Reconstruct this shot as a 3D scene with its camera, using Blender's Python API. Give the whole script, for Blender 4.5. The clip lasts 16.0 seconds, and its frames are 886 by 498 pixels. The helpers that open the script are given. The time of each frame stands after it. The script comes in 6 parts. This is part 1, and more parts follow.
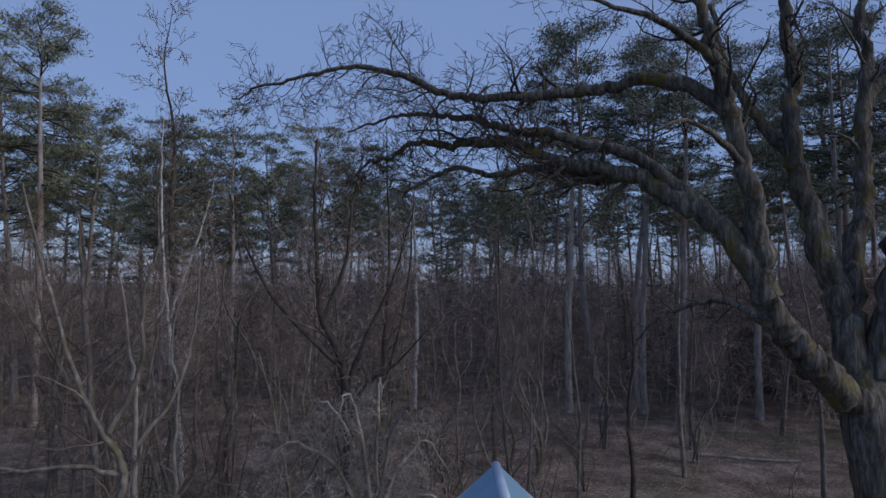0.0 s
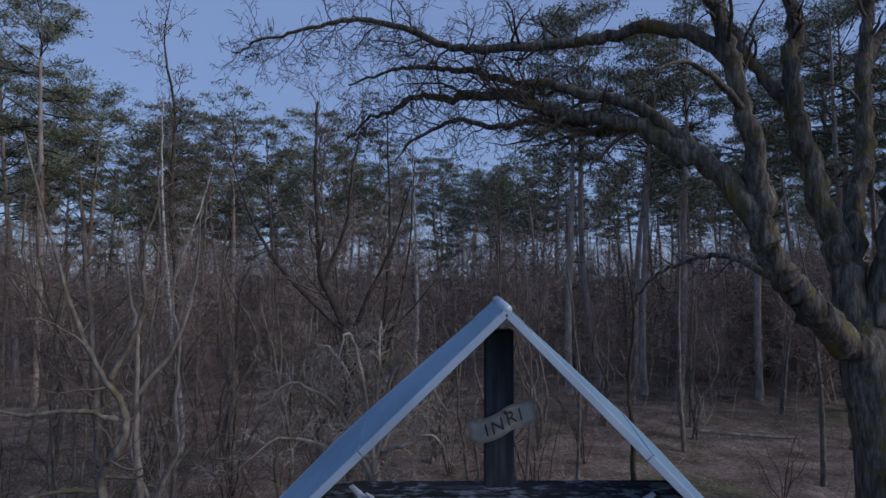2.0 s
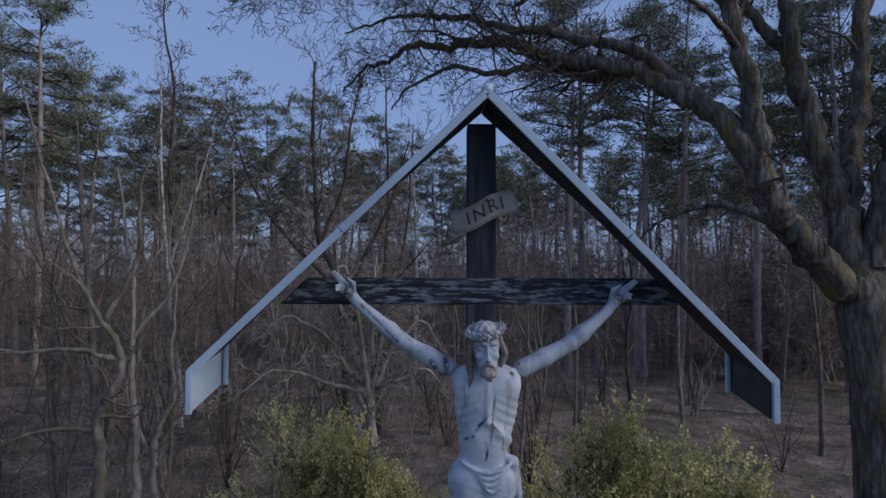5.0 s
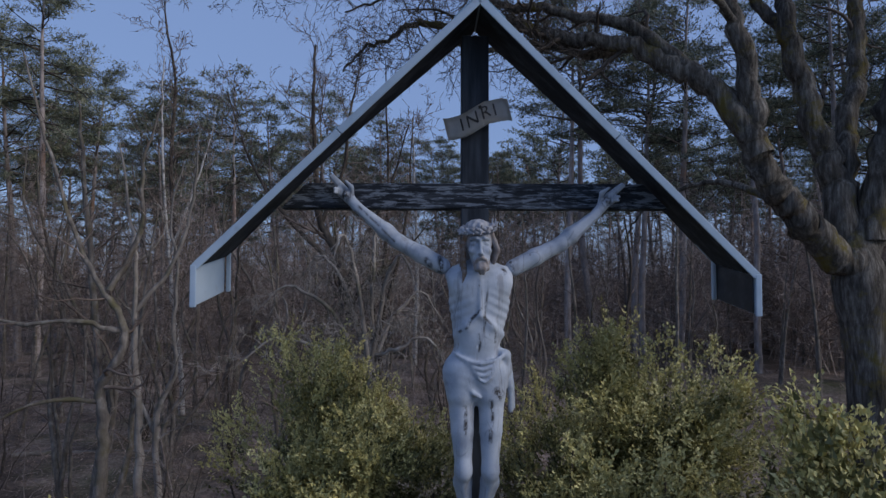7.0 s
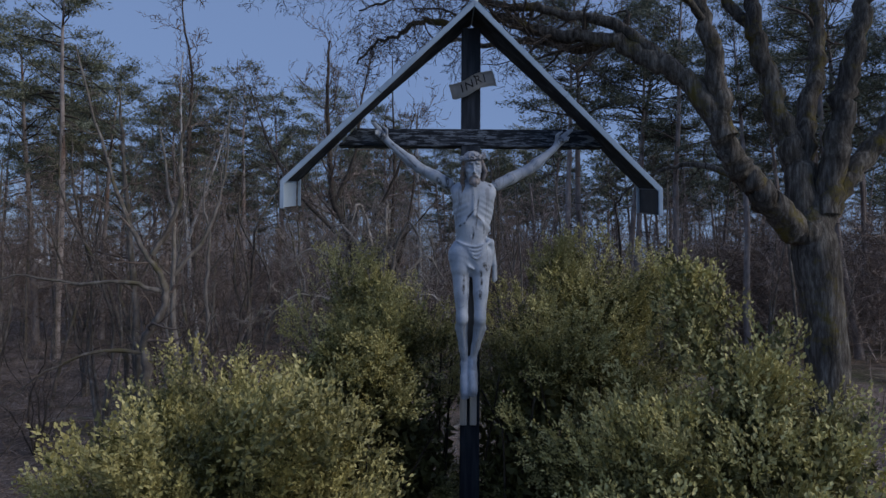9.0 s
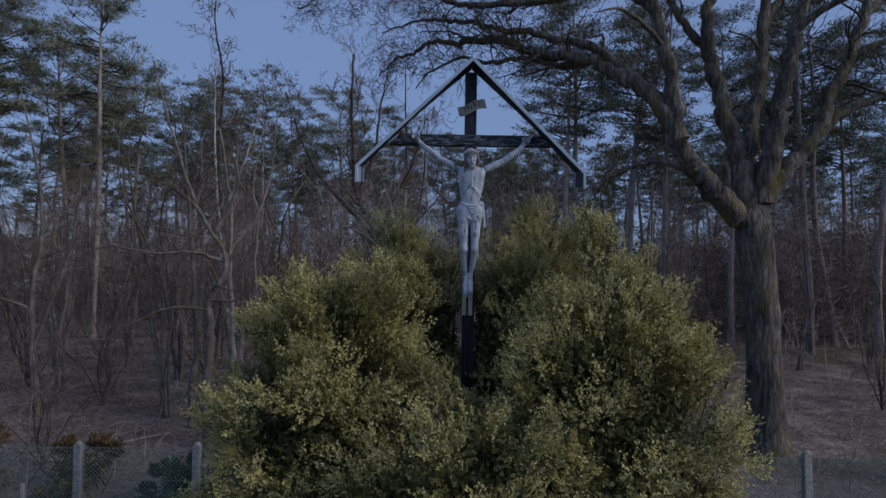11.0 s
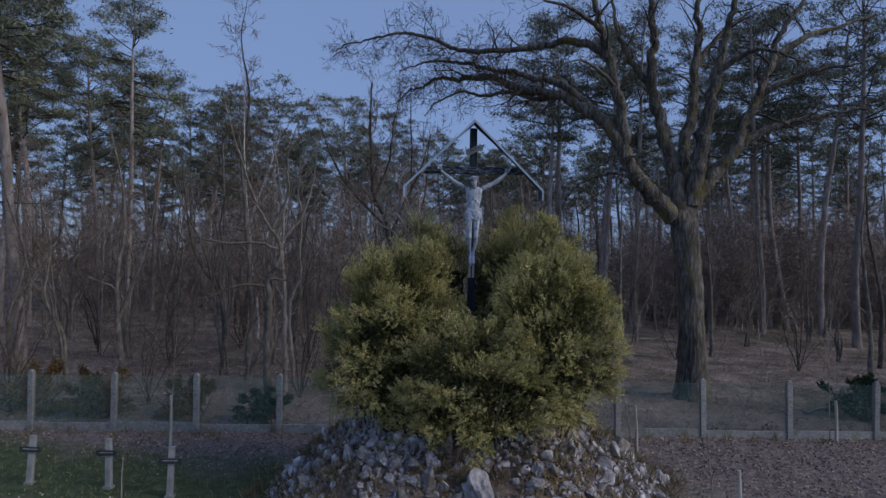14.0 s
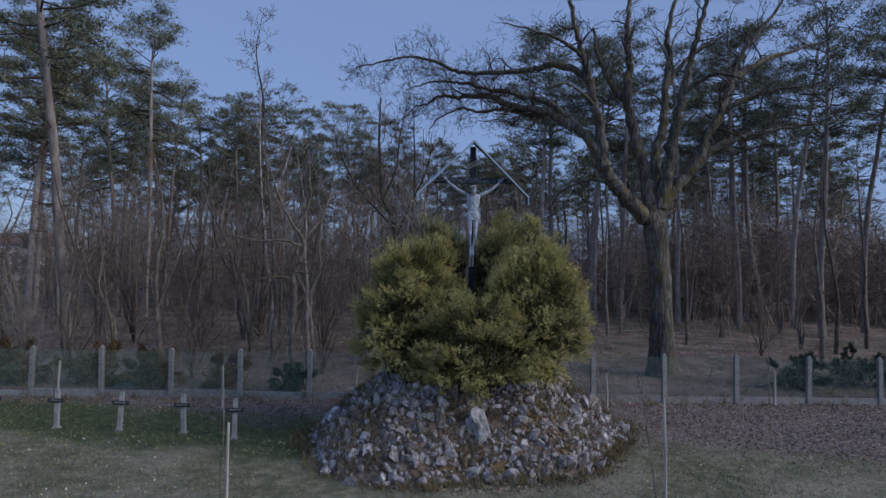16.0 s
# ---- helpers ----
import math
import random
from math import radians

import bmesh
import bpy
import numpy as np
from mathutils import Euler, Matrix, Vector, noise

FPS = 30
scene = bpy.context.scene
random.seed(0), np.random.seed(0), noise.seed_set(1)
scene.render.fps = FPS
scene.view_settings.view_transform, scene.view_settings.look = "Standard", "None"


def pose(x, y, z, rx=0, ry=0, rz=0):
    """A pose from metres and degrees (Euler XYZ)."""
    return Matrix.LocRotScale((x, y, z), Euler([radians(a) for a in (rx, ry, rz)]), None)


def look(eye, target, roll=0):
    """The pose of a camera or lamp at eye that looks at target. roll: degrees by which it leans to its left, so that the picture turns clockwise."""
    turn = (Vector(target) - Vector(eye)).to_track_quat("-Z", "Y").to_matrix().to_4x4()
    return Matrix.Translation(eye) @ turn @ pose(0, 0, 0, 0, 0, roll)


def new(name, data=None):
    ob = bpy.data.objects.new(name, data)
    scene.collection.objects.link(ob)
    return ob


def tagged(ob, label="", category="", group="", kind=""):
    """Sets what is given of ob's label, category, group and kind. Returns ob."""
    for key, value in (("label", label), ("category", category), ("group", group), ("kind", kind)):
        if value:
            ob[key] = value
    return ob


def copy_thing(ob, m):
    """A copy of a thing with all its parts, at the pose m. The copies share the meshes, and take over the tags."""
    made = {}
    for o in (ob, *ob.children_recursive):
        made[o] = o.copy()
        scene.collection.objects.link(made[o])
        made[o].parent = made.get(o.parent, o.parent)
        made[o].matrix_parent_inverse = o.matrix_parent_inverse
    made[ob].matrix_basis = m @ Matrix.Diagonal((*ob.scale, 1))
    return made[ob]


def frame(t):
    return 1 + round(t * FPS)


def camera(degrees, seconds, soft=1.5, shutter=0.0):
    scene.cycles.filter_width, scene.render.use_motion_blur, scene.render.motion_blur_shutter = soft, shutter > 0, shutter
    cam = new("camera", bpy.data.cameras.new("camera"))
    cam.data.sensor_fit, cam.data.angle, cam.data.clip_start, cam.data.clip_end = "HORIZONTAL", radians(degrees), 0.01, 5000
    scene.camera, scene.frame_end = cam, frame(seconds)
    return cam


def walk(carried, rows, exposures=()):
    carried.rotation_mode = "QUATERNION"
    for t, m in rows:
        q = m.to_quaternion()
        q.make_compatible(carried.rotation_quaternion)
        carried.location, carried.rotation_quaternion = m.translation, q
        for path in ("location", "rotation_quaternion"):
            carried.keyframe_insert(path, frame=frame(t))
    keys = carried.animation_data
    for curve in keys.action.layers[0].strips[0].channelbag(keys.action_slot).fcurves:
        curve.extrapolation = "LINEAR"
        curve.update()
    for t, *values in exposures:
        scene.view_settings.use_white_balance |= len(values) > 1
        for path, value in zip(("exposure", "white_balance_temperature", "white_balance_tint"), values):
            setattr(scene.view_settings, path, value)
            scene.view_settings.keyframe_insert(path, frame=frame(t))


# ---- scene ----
cam = camera(73.0, 16.0)
PATH = [
    (0, (0.49, -0.129, 7.986), (0.52, 1.869, 8.074), 0.1),
    (0.5, (0.475, -0.116, 7.771), (0.505, 1.882, 7.855), 0.1),
    (1, (0.478, -0.111, 7.557), (0.507, 1.887, 7.638), 0.1),
    (1.5, (0.484, -0.102, 7.358), (0.513, 1.896, 7.435), 0.1),
    (2, (0.487, -0.11, 7.13), (0.516, 1.888, 7.206), 0.1),
    (2.5, (0.487, -0.094, 6.898), (0.515, 1.905, 6.975), 0.1),
    (3, (0.491, -0.079, 6.665), (0.52, 1.919, 6.744), 0.1),
    (3.5, (0.507, -0.059, 6.499), (0.534, 1.939, 6.576), 0.1),
    (4, (0.532, -0.064, 6.393), (0.558, 1.935, 6.467), 0.2),
    (6.5, (0.622, -0.1, 5.704), (0.646, 1.899, 5.781), 0.1),
    (7, (0.613, -0.161, 5.633), (0.636, 1.838, 5.709), 0.1),
    (7.5, (0.603, -0.332, 5.522), (0.625, 1.666, 5.597), 0.2),
    (8, (0.602, -0.635, 5.358), (0.622, 1.363, 5.431), 0.2),
    (8.5, (0.598, -1.041, 5.19), (0.614, 0.958, 5.261), 0.1),
    (9, (0.571, -1.532, 5.035), (0.588, 0.467, 5.107), 0.3),
    (11.5, (0.433, -5.044, 4.375), (0.433, -3.045, 4.442), 0.9),
    (12, (0.326, -5.807, 4.329), (0.333, -3.808, 4.392), 0.7),
    (12.5, (0.267, -6.595, 4.279), (0.281, -4.596, 4.336), 0.9),
    (13, (0.191, -7.251, 4.241), (0.211, -5.252, 4.297), 0.8),
    (13.5, (0.128, -8.023, 4.177), (0.155, -6.024, 4.234), 0.9),
    (14, (0.058, -8.759, 4.132), (0.09, -6.76, 4.19), 0.9),
    (14.5, (-0.017, -9.512, 4.1), (0.019, -7.513, 4.158), 0.9),
    (15, (-0.074, -10.238, 4.036), (-0.033, -8.239, 4.095), 0.9),
    (15.5, (-0.136, -10.944, 3.969), (-0.093, -8.946, 4.027), 0.9),
    (16, (-0.216, -11.614, 3.889), (-0.171, -9.615, 3.951), 0.9),
]
walk(cam, [(t, look(eye, target, roll)) for t, eye, target, roll in PATH], [(0, -0.06, 6450, 9.5), (4, -0.03, 6450, 9.5), (7, 0.0, 6450, 9), (8, -0.06, 6450, 8.5), (9, -0.22, 6450, 8), (11.5, -0.24, 6450, 8.5), (13, -0.16, 6450, 8.5), (14.5, -0.07, 6450, 8.5), (16, 0.0, 6450, 8.5)])

# ---- light ----
world = bpy.data.worlds.new("dusk_sky")
scene.world = world
world.use_nodes = True
wt = world.node_tree
sky = wt.nodes.new("ShaderNodeTexSky")
sky.sky_type = "NISHITA"
sky.sun_disc = False
sky.sun_elevation = radians(22)
sky.sun_rotation = radians(125)
sky.air_density, sky.dust_density, sky.ozone_density = 1.0, 0.0, 3.0
veil = wt.nodes.new("ShaderNodeMix")        # thin even evening cloud over the clear sky
veil.data_type = "RGBA"
veil.inputs[0].default_value = 0.78
veil.inputs[7].default_value = (2.22, 3.22, 6.05, 1)
wt.nodes["Background"].inputs["Strength"].default_value = 0.1
wt.links.new(sky.outputs["Color"], veil.inputs[6])
wt.links.new(veil.outputs[2], wt.nodes["Background"].inputs["Color"])
sun_data = bpy.data.lights.new("sun", "SUN")
sun_data.energy, sun_data.angle, sun_data.color = 1.85, radians(35), (1.0, 0.91, 0.84)
sun = new("sun", sun_data)
sun.matrix_world = look((10, -4, 6.2), (0, 0, 0))

# ---- materials ----


def material(name, rough=0.8, metal=0.0, spec=0.3):
    m = bpy.data.materials.new(name)
    m.use_nodes = True
    b = m.node_tree.nodes["Principled BSDF"]
    b.inputs["Roughness"].default_value = rough
    b.inputs["Metallic"].default_value = metal
    b.inputs["Specular IOR Level"].default_value = spec
    return m, m.node_tree, b


def coords(nt, stretch=(1, 1, 1), space="Object"):
    tc = nt.nodes.new("ShaderNodeTexCoord")
    mp = nt.nodes.new("ShaderNodeMapping")
    mp.inputs["Scale"].default_value = stretch
    nt.links.new(tc.outputs[space], mp.inputs["Vector"])
    return mp.outputs["Vector"]


def noise_ramp(nt, vec, scale, stops, detail=6.0, rough=0.6):
    n = nt.nodes.new("ShaderNodeTexNoise")
    n.inputs["Scale"].default_value = scale
    n.inputs["Detail"].default_value = detail
    n.inputs["Roughness"].default_value = rough
    nt.links.new(vec, n.inputs["Vector"])
    r = nt.nodes.new("ShaderNodeValToRGB")
    while len(r.color_ramp.elements) < len(stops):
        r.color_ramp.elements.new(0.5)
    for e, (p, c) in zip(r.color_ramp.elements, stops):
        e.position, e.color = p, (*c, 1)
    nt.links.new(n.outputs["Fac"], r.inputs["Fac"])
    return n.outputs["Fac"], r.outputs["Color"]


def mix(nt, fac, a, b, mode="MIX"):
    m = nt.nodes.new("ShaderNodeMix")
    m.data_type, m.blend_type = "RGBA", mode
    for sock, v in ((m.inputs[0], fac), (m.inputs[6], a), (m.inputs[7], b)):
        if isinstance(v, (int, float)):
            sock.default_value = v
        elif isinstance(v, tuple):
            sock.default_value = (*v, 1)
        else:
            nt.links.new(v, sock)
    return m.outputs[2]


def bump(nt, b, height, strength=0.4, distance=0.01):
    bm_ = nt.nodes.new("ShaderNodeBump")
    bm_.inputs["Strength"].default_value = strength
    bm_.inputs["Distance"].default_value = distance
    nt.links.new(height, bm_.inputs["Height"])
    nt.links.new(bm_.outputs["Normal"], b.inputs["Normal"])


def vary(nt, colour, amount, island=False):
    """Each object (or each island) a little lighter or darker than the next."""
    if island:
        g = nt.nodes.new("ShaderNodeNewGeometry")
        src = g.outputs["Random Per Island"]
    else:
        g = nt.nodes.new("ShaderNodeObjectInfo")
        src = g.outputs["Random"]
    mr = nt.nodes.new("ShaderNodeMapRange")
    mr.inputs["To Min"].default_value = 1 - amount
    mr.inputs["To Max"].default_value = 1 + amount
    nt.links.new(src, mr.inputs["Value"])
    hs = nt.nodes.new("ShaderNodeHueSaturation")
    nt.links.new(mr.outputs["Result"], hs.inputs["Value"])
    nt.links.new(colour, hs.inputs["Color"])
    return hs.outputs["Color"]


def surface(name, dark, mid, light, scale, rough=0.85, bumps=0.4, depth=0.01, stretch=(1, 1, 1), amount=0.15,
            island=False, spot=None, spot_scale=2.0, spot_at=0.6, spec=0.3, metal=0.0, space="Object", wide=0.25):
    """A surface with grain at one scale and stains of a second colour at another."""
    m, nt, b = material(name, rough, metal, spec)
    v = coords(nt, stretch, space)
    fac, col = noise_ramp(nt, v, scale, [(0.5 - wide, dark), (0.5, mid), (0.5 + wide, light)])
    if spot:
        v2 = coords(nt, (1, 1, 1), space)
        f2, c2 = noise_ramp(nt, v2, spot_scale, [(spot_at - 0.06, (0, 0, 0)), (spot_at + 0.08, (1, 1, 1))], 5.0, 0.65)
        col = mix(nt, c2, col, spot)
    if amount:
        col = vary(nt, col, amount, island)
    nt.links.new(col, b.inputs["Base Color"])
    if bumps:
        bump(nt, b, fac, bumps, depth)
    return m


def leaf_material(name, a, b_, c, rough=0.5, spec=0.35, amount=0.25, clump=0.9, sprigs=False):
    m, nt, b = material(name, rough, 0, spec)
    g = nt.nodes.new("ShaderNodeNewGeometry")
    r = nt.nodes.new("ShaderNodeValToRGB")
    r.color_ramp.elements.new(0.5)
    for e, (p, k) in zip(r.color_ramp.elements, ((0.0, a), (0.55, b_), (1.0, c))):
        e.position, e.color = p, (*k, 1)
    source = g.outputs["Random Per Island"]
    if sprigs:                                # leaves of one sprig are alike, and differ from the next; the deepest stay dark
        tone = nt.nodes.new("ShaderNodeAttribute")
        tone.attribute_name = "sprig_depth_tone"
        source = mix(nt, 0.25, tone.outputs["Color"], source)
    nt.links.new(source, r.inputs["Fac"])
    f, big = noise_ramp(nt, coords(nt), clump, [(0.35, (0.75, 0.75, 0.75)), (0.65, (1.2, 1.15, 1.0))], 3.0)
    col = mix(nt, 1.0, r.outputs["Color"], big, "MULTIPLY")
    col = vary(nt, col, amount)
    nt.links.new(col, b.inputs["Base Color"])
    return m




def oak_bark():
    """Furrowed grey bark with yellow-green moss and lichen in patches."""
    m, nt, b = material("oak_bark", 0.95, 0, 0.1)
    f, grain = noise_ramp(nt, coords(nt, (1, 1, 0.16)), 13.0, [(0.34, (0.042, 0.037, 0.033)), (0.5, (0.112, 0.102, 0.092)), (0.66, (0.25, 0.236, 0.216))], 8.0, 0.7)
    f1, big = noise_ramp(nt, coords(nt), 0.8, [(0.35, (0.6, 0.6, 0.6)), (0.65, (1.25, 1.22, 1.15))], 4.0)
    col = mix(nt, 1.0, grain, big, "MULTIPLY")
    f2, moss = noise_ramp(nt, coords(nt), 1.3, [(0.535, (0, 0, 0)), (0.64, (0.85, 0.85, 0.85))], 8.0, 0.75)
    col = mix(nt, moss, col, (0.15, 0.12, 0.028))
    nt.links.new(col, b.inputs["Base Color"])
    bump(nt, b, f, 1.0, 0.06)
    return m


BARK_OAK = oak_bark()
BARK_DARK = surface("twig_bark", (0.03, 0.025, 0.021), (0.07, 0.058, 0.048), (0.14, 0.115, 0.095), 7.0, 0.95, 0.5, 0.02,
                    (1, 1, 0.4), 0.3)
BARK_GREY = surface("grey_bark", (0.1, 0.088, 0.077), (0.24, 0.215, 0.19), (0.41, 0.375, 0.34), 6.0, 0.95, 0.5, 0.02,
                    (1, 1, 0.4), 0.25, spot=(0.13, 0.118, 0.07), spot_scale=1.5)
BARK_MOSSY = surface("mossy_bark", (0.06, 0.052, 0.044), (0.15, 0.131, 0.113), (0.32, 0.29, 0.258), 9.0, 0.95, 0.6, 0.02,
                     (1, 1, 0.4), 0.25, spot=(0.11, 0.097, 0.055), spot_scale=1.7, spot_at=0.58)
BARK_BIRCH = surface("birch_bark", (0.2, 0.19, 0.18), (0.42, 0.405, 0.385), (0.6, 0.585, 0.56), 8.0, 0.8, 0.3, 0.01,
                     (0.4, 0.4, 1.5), 0.1, spot=(0.05, 0.045, 0.04), spot_scale=3.0, spot_at=0.6)
BARK_PINE = surface("pine_bark", (0.115, 0.1, 0.094), (0.25, 0.218, 0.205), (0.42, 0.372, 0.352), 5.0, 0.95, 0.8, 0.03,
                    (1, 1, 0.3), 0.25, spot=(0.24, 0.145, 0.095), spot_scale=0.35, spot_at=0.58)
TWIG = surface("brown_twig_bark", (0.066, 0.05, 0.041), (0.15, 0.116, 0.097), (0.285, 0.228, 0.195), 3.0, 0.95, 0.4, 0.01,
               (1, 1, 0.4), 0.4, island=True)
BRUSH = surface("dry_brush", (0.12, 0.094, 0.08), (0.265, 0.212, 0.182), (0.45, 0.375, 0.33), 1.2, 0.95, 0, 0.01,
                (1, 1, 1), 0.45, island=True)
NEEDLES = leaf_material("pine_needles", (0.08, 0.1, 0.074), (0.14, 0.158, 0.114), (0.25, 0.245, 0.176), 0.6, 0.3, 0.25)
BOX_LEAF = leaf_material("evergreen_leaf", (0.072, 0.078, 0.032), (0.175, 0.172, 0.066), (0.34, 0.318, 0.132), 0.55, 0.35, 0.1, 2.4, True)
# yellower young leaves, made paler still to stand in for lit tips
BOX_TIP = leaf_material("young_lit_evergreen_leaf", (0.255, 0.24, 0.092), (0.46, 0.42, 0.18), (0.71, 0.65, 0.34), 0.55, 0.35, 0.1, 2.4, True)
HEDGE_LEAF = leaf_material("dark_evergreen_leaf", (0.012, 0.03, 0.014), (0.025, 0.055, 0.024), (0.05, 0.085, 0.035), 0.45, 0.4, 0.2)
DEAD_LEAF = leaf_material("dead_leaf", (0.12, 0.088, 0.078), (0.27, 0.21, 0.19), (0.5, 0.42, 0.39), 0.8, 0.2, 0.1)
BRAMBLE_LEAF = leaf_material("bramble_leaf", (0.06, 0.042, 0.027), (0.13, 0.09, 0.05), (0.22, 0.165, 0.08), 0.7, 0.2, 0.15)
PETAL = leaf_material("pale_petal", (0.24, 0.22, 0.18), (0.42, 0.39, 0.34), (0.62, 0.6, 0.56), 0.7, 0.2, 0.1)
GRASS_BLADE = leaf_material("grass_blade", (0.08, 0.105, 0.045), (0.16, 0.175, 0.08), (0.4, 0.37, 0.25), 0.7, 0.2, 0.1)
DRY_GRASS = leaf_material("dry_grass", (0.16, 0.13, 0.08), (0.26, 0.21, 0.13), (0.38, 0.32, 0.22), 0.8, 0.2, 0.1)
STONE = surface("field_stone", (0.09, 0.082, 0.084), (0.26, 0.245, 0.252), (0.52, 0.5, 0.52), 5.5, 0.9, 0.7, 0.02, (1, 1, 1), 0.45,
                spot=(0.15, 0.105, 0.05), spot_scale=1.3, spot_at=0.6, wide=0.2)
PALE_STONE = surface("limestone", (0.16, 0.15, 0.155), (0.38, 0.365, 0.375), (0.62, 0.6, 0.62), 8.0, 0.9, 1.0, 0.05, (1, 1, 1), 0.1,
                     spot=(0.16, 0.14, 0.11), spot_scale=3.5)
SOIL = surface("mound_soil", (0.07, 0.052, 0.043), (0.17, 0.128, 0.105), (0.36, 0.29, 0.25), 9.0, 0.95, 1.0, 0.06, (1, 1, 1), 0,
               spot=(0.19, 0.13, 0.06), spot_scale=1.1, spot_at=0.6)
CONCRETE = surface("weathered_concrete", (0.15, 0.15, 0.145), (0.27, 0.27, 0.26), (0.38, 0.38, 0.365), 14.0, 0.9, 0.4, 0.004,
                   (1, 1, 1), 0.12, spot=(0.17, 0.19, 0.14), spot_scale=2.5)
WIRE = surface("green_wire", (0.07, 0.145, 0.13), (0.11, 0.2, 0.185), (0.15, 0.26, 0.24), 3.0, 0.5, 0, 0.01, (1, 1, 1), 0)
PALE_WOOD = surface("weathered_stake", (0.24, 0.22, 0.19), (0.42, 0.39, 0.35), (0.58, 0.55, 0.5), 18.0, 0.85, 0.3, 0.003,
                    (1, 1, 0.08), 0.1)
# white sheet; the blue of the reflected sky is mixed into its base colour
ROOF_SKY_WHITE = surface("sky_tinted_white_sheet", (0.25, 0.335, 0.44), (0.35, 0.45, 0.57), (0.45, 0.55, 0.66), 2.2, 0.38, 0.08, 0.003,
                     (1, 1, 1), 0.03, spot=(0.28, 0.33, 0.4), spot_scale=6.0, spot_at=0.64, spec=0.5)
ROOF_BLUE = surface("blue_sheet_metal", (0.14, 0.245, 0.35), (0.19, 0.31, 0.42), (0.26, 0.38, 0.49), 2.2, 0.45, 0.08, 0.003,
                    (1, 1, 1), 0.03, spot=(0.2, 0.27, 0.34), spot_scale=6.0, spot_at=0.64, spec=0.4)
BLACK_WOOD = surface("dark_stained_wood", (0.01, 0.012, 0.016), (0.024, 0.029, 0.038), (0.075, 0.088, 0.108), 10.0, 0.7, 0.5, 0.004,
                     (1, 1, 0.1), 0, spec=0.12)
SIGN_PAINT = surface("weathered_sign_paint", (0.36, 0.35, 0.34), (0.52, 0.51, 0.5), (0.62, 0.61, 0.6), 9.0, 0.8, 0.2, 0.003, (1, 1, 1), 0,
                     spot=(0.28, 0.24, 0.2), spot_scale=9.0, spot_at=0.66)
INK = surface("black_lettering", (0.02, 0.02, 0.022), (0.03, 0.03, 0.032), (0.05, 0.05, 0.052), 30.0, 0.8, 0, 0.01, (1, 1, 1), 0)
SLATE = surface("dark_plaque", (0.02, 0.022, 0.026), (0.04, 0.042, 0.048), (0.08, 0.082, 0.088), 12.0, 0.5, 0.2, 0.003, (1, 1, 1), 0.1)
GRAVE_PAINT = surface("weathered_grave_paint", (0.2, 0.2, 0.2), (0.33, 0.33, 0.33), (0.45, 0.45, 0.44), 9.0, 0.8, 0.3, 0.004, (1, 1, 0.5), 0.12, spot=(0.2, 0.21, 0.17), spot_scale=4.0)
WHITE_RENDER = surface("pale_render", (0.6, 0.6, 0.6), (0.75, 0.75, 0.74), (0.82, 0.82, 0.8), 1.0, 0.9, 0, 0.01, (1, 1, 1), 0)
ROOF_TILE = surface("dull_roof", (0.08, 0.06, 0.055), (0.13, 0.1, 0.09), (0.18, 0.14, 0.12), 2.0, 0.9, 0, 0.01, (1, 1, 1), 0)
WINDOW_GLASS = surface("window_pane", (0.02, 0.02, 0.025), (0.03, 0.03, 0.035), (0.04, 0.04, 0.05), 2.0, 0.15, 0, 0.01, (1, 1, 1), 0, spec=0.5)


def flaked_beam():
    """Dark stained timber whose coating has flaked to grey wood in patches along the grain."""
    m, nt, b = material("flaked_beam_wood", 0.8, 0, 0.12)
    v = coords(nt, (1.2, 6, 14))
    f, base = noise_ramp(nt, v, 3.0, [(0.3, (0.01, 0.012, 0.016)), (0.55, (0.024, 0.029, 0.038)), (0.75, (0.07, 0.082, 0.1))])
    v2 = coords(nt, (4.5, 7, 30))
    f2, flakes = noise_ramp(nt, v2, 1.9, [(0.5, (0, 0, 0)), (0.58, (1, 1, 1))], 8.0, 0.7)
    f3, patches = noise_ramp(nt, coords(nt, (1, 1, 1)), 3.2, [(0.42, (0, 0, 0)), (0.52, (1, 1, 1))], 3.0)
    where = mix(nt, 1.0, flakes, patches, "MULTIPLY")
    col = mix(nt, where, base, (0.16, 0.185, 0.225))
    nt.links.new(col, b.inputs["Base Color"])
    bump(nt, b, f2, 0.5, 0.004)
    return m


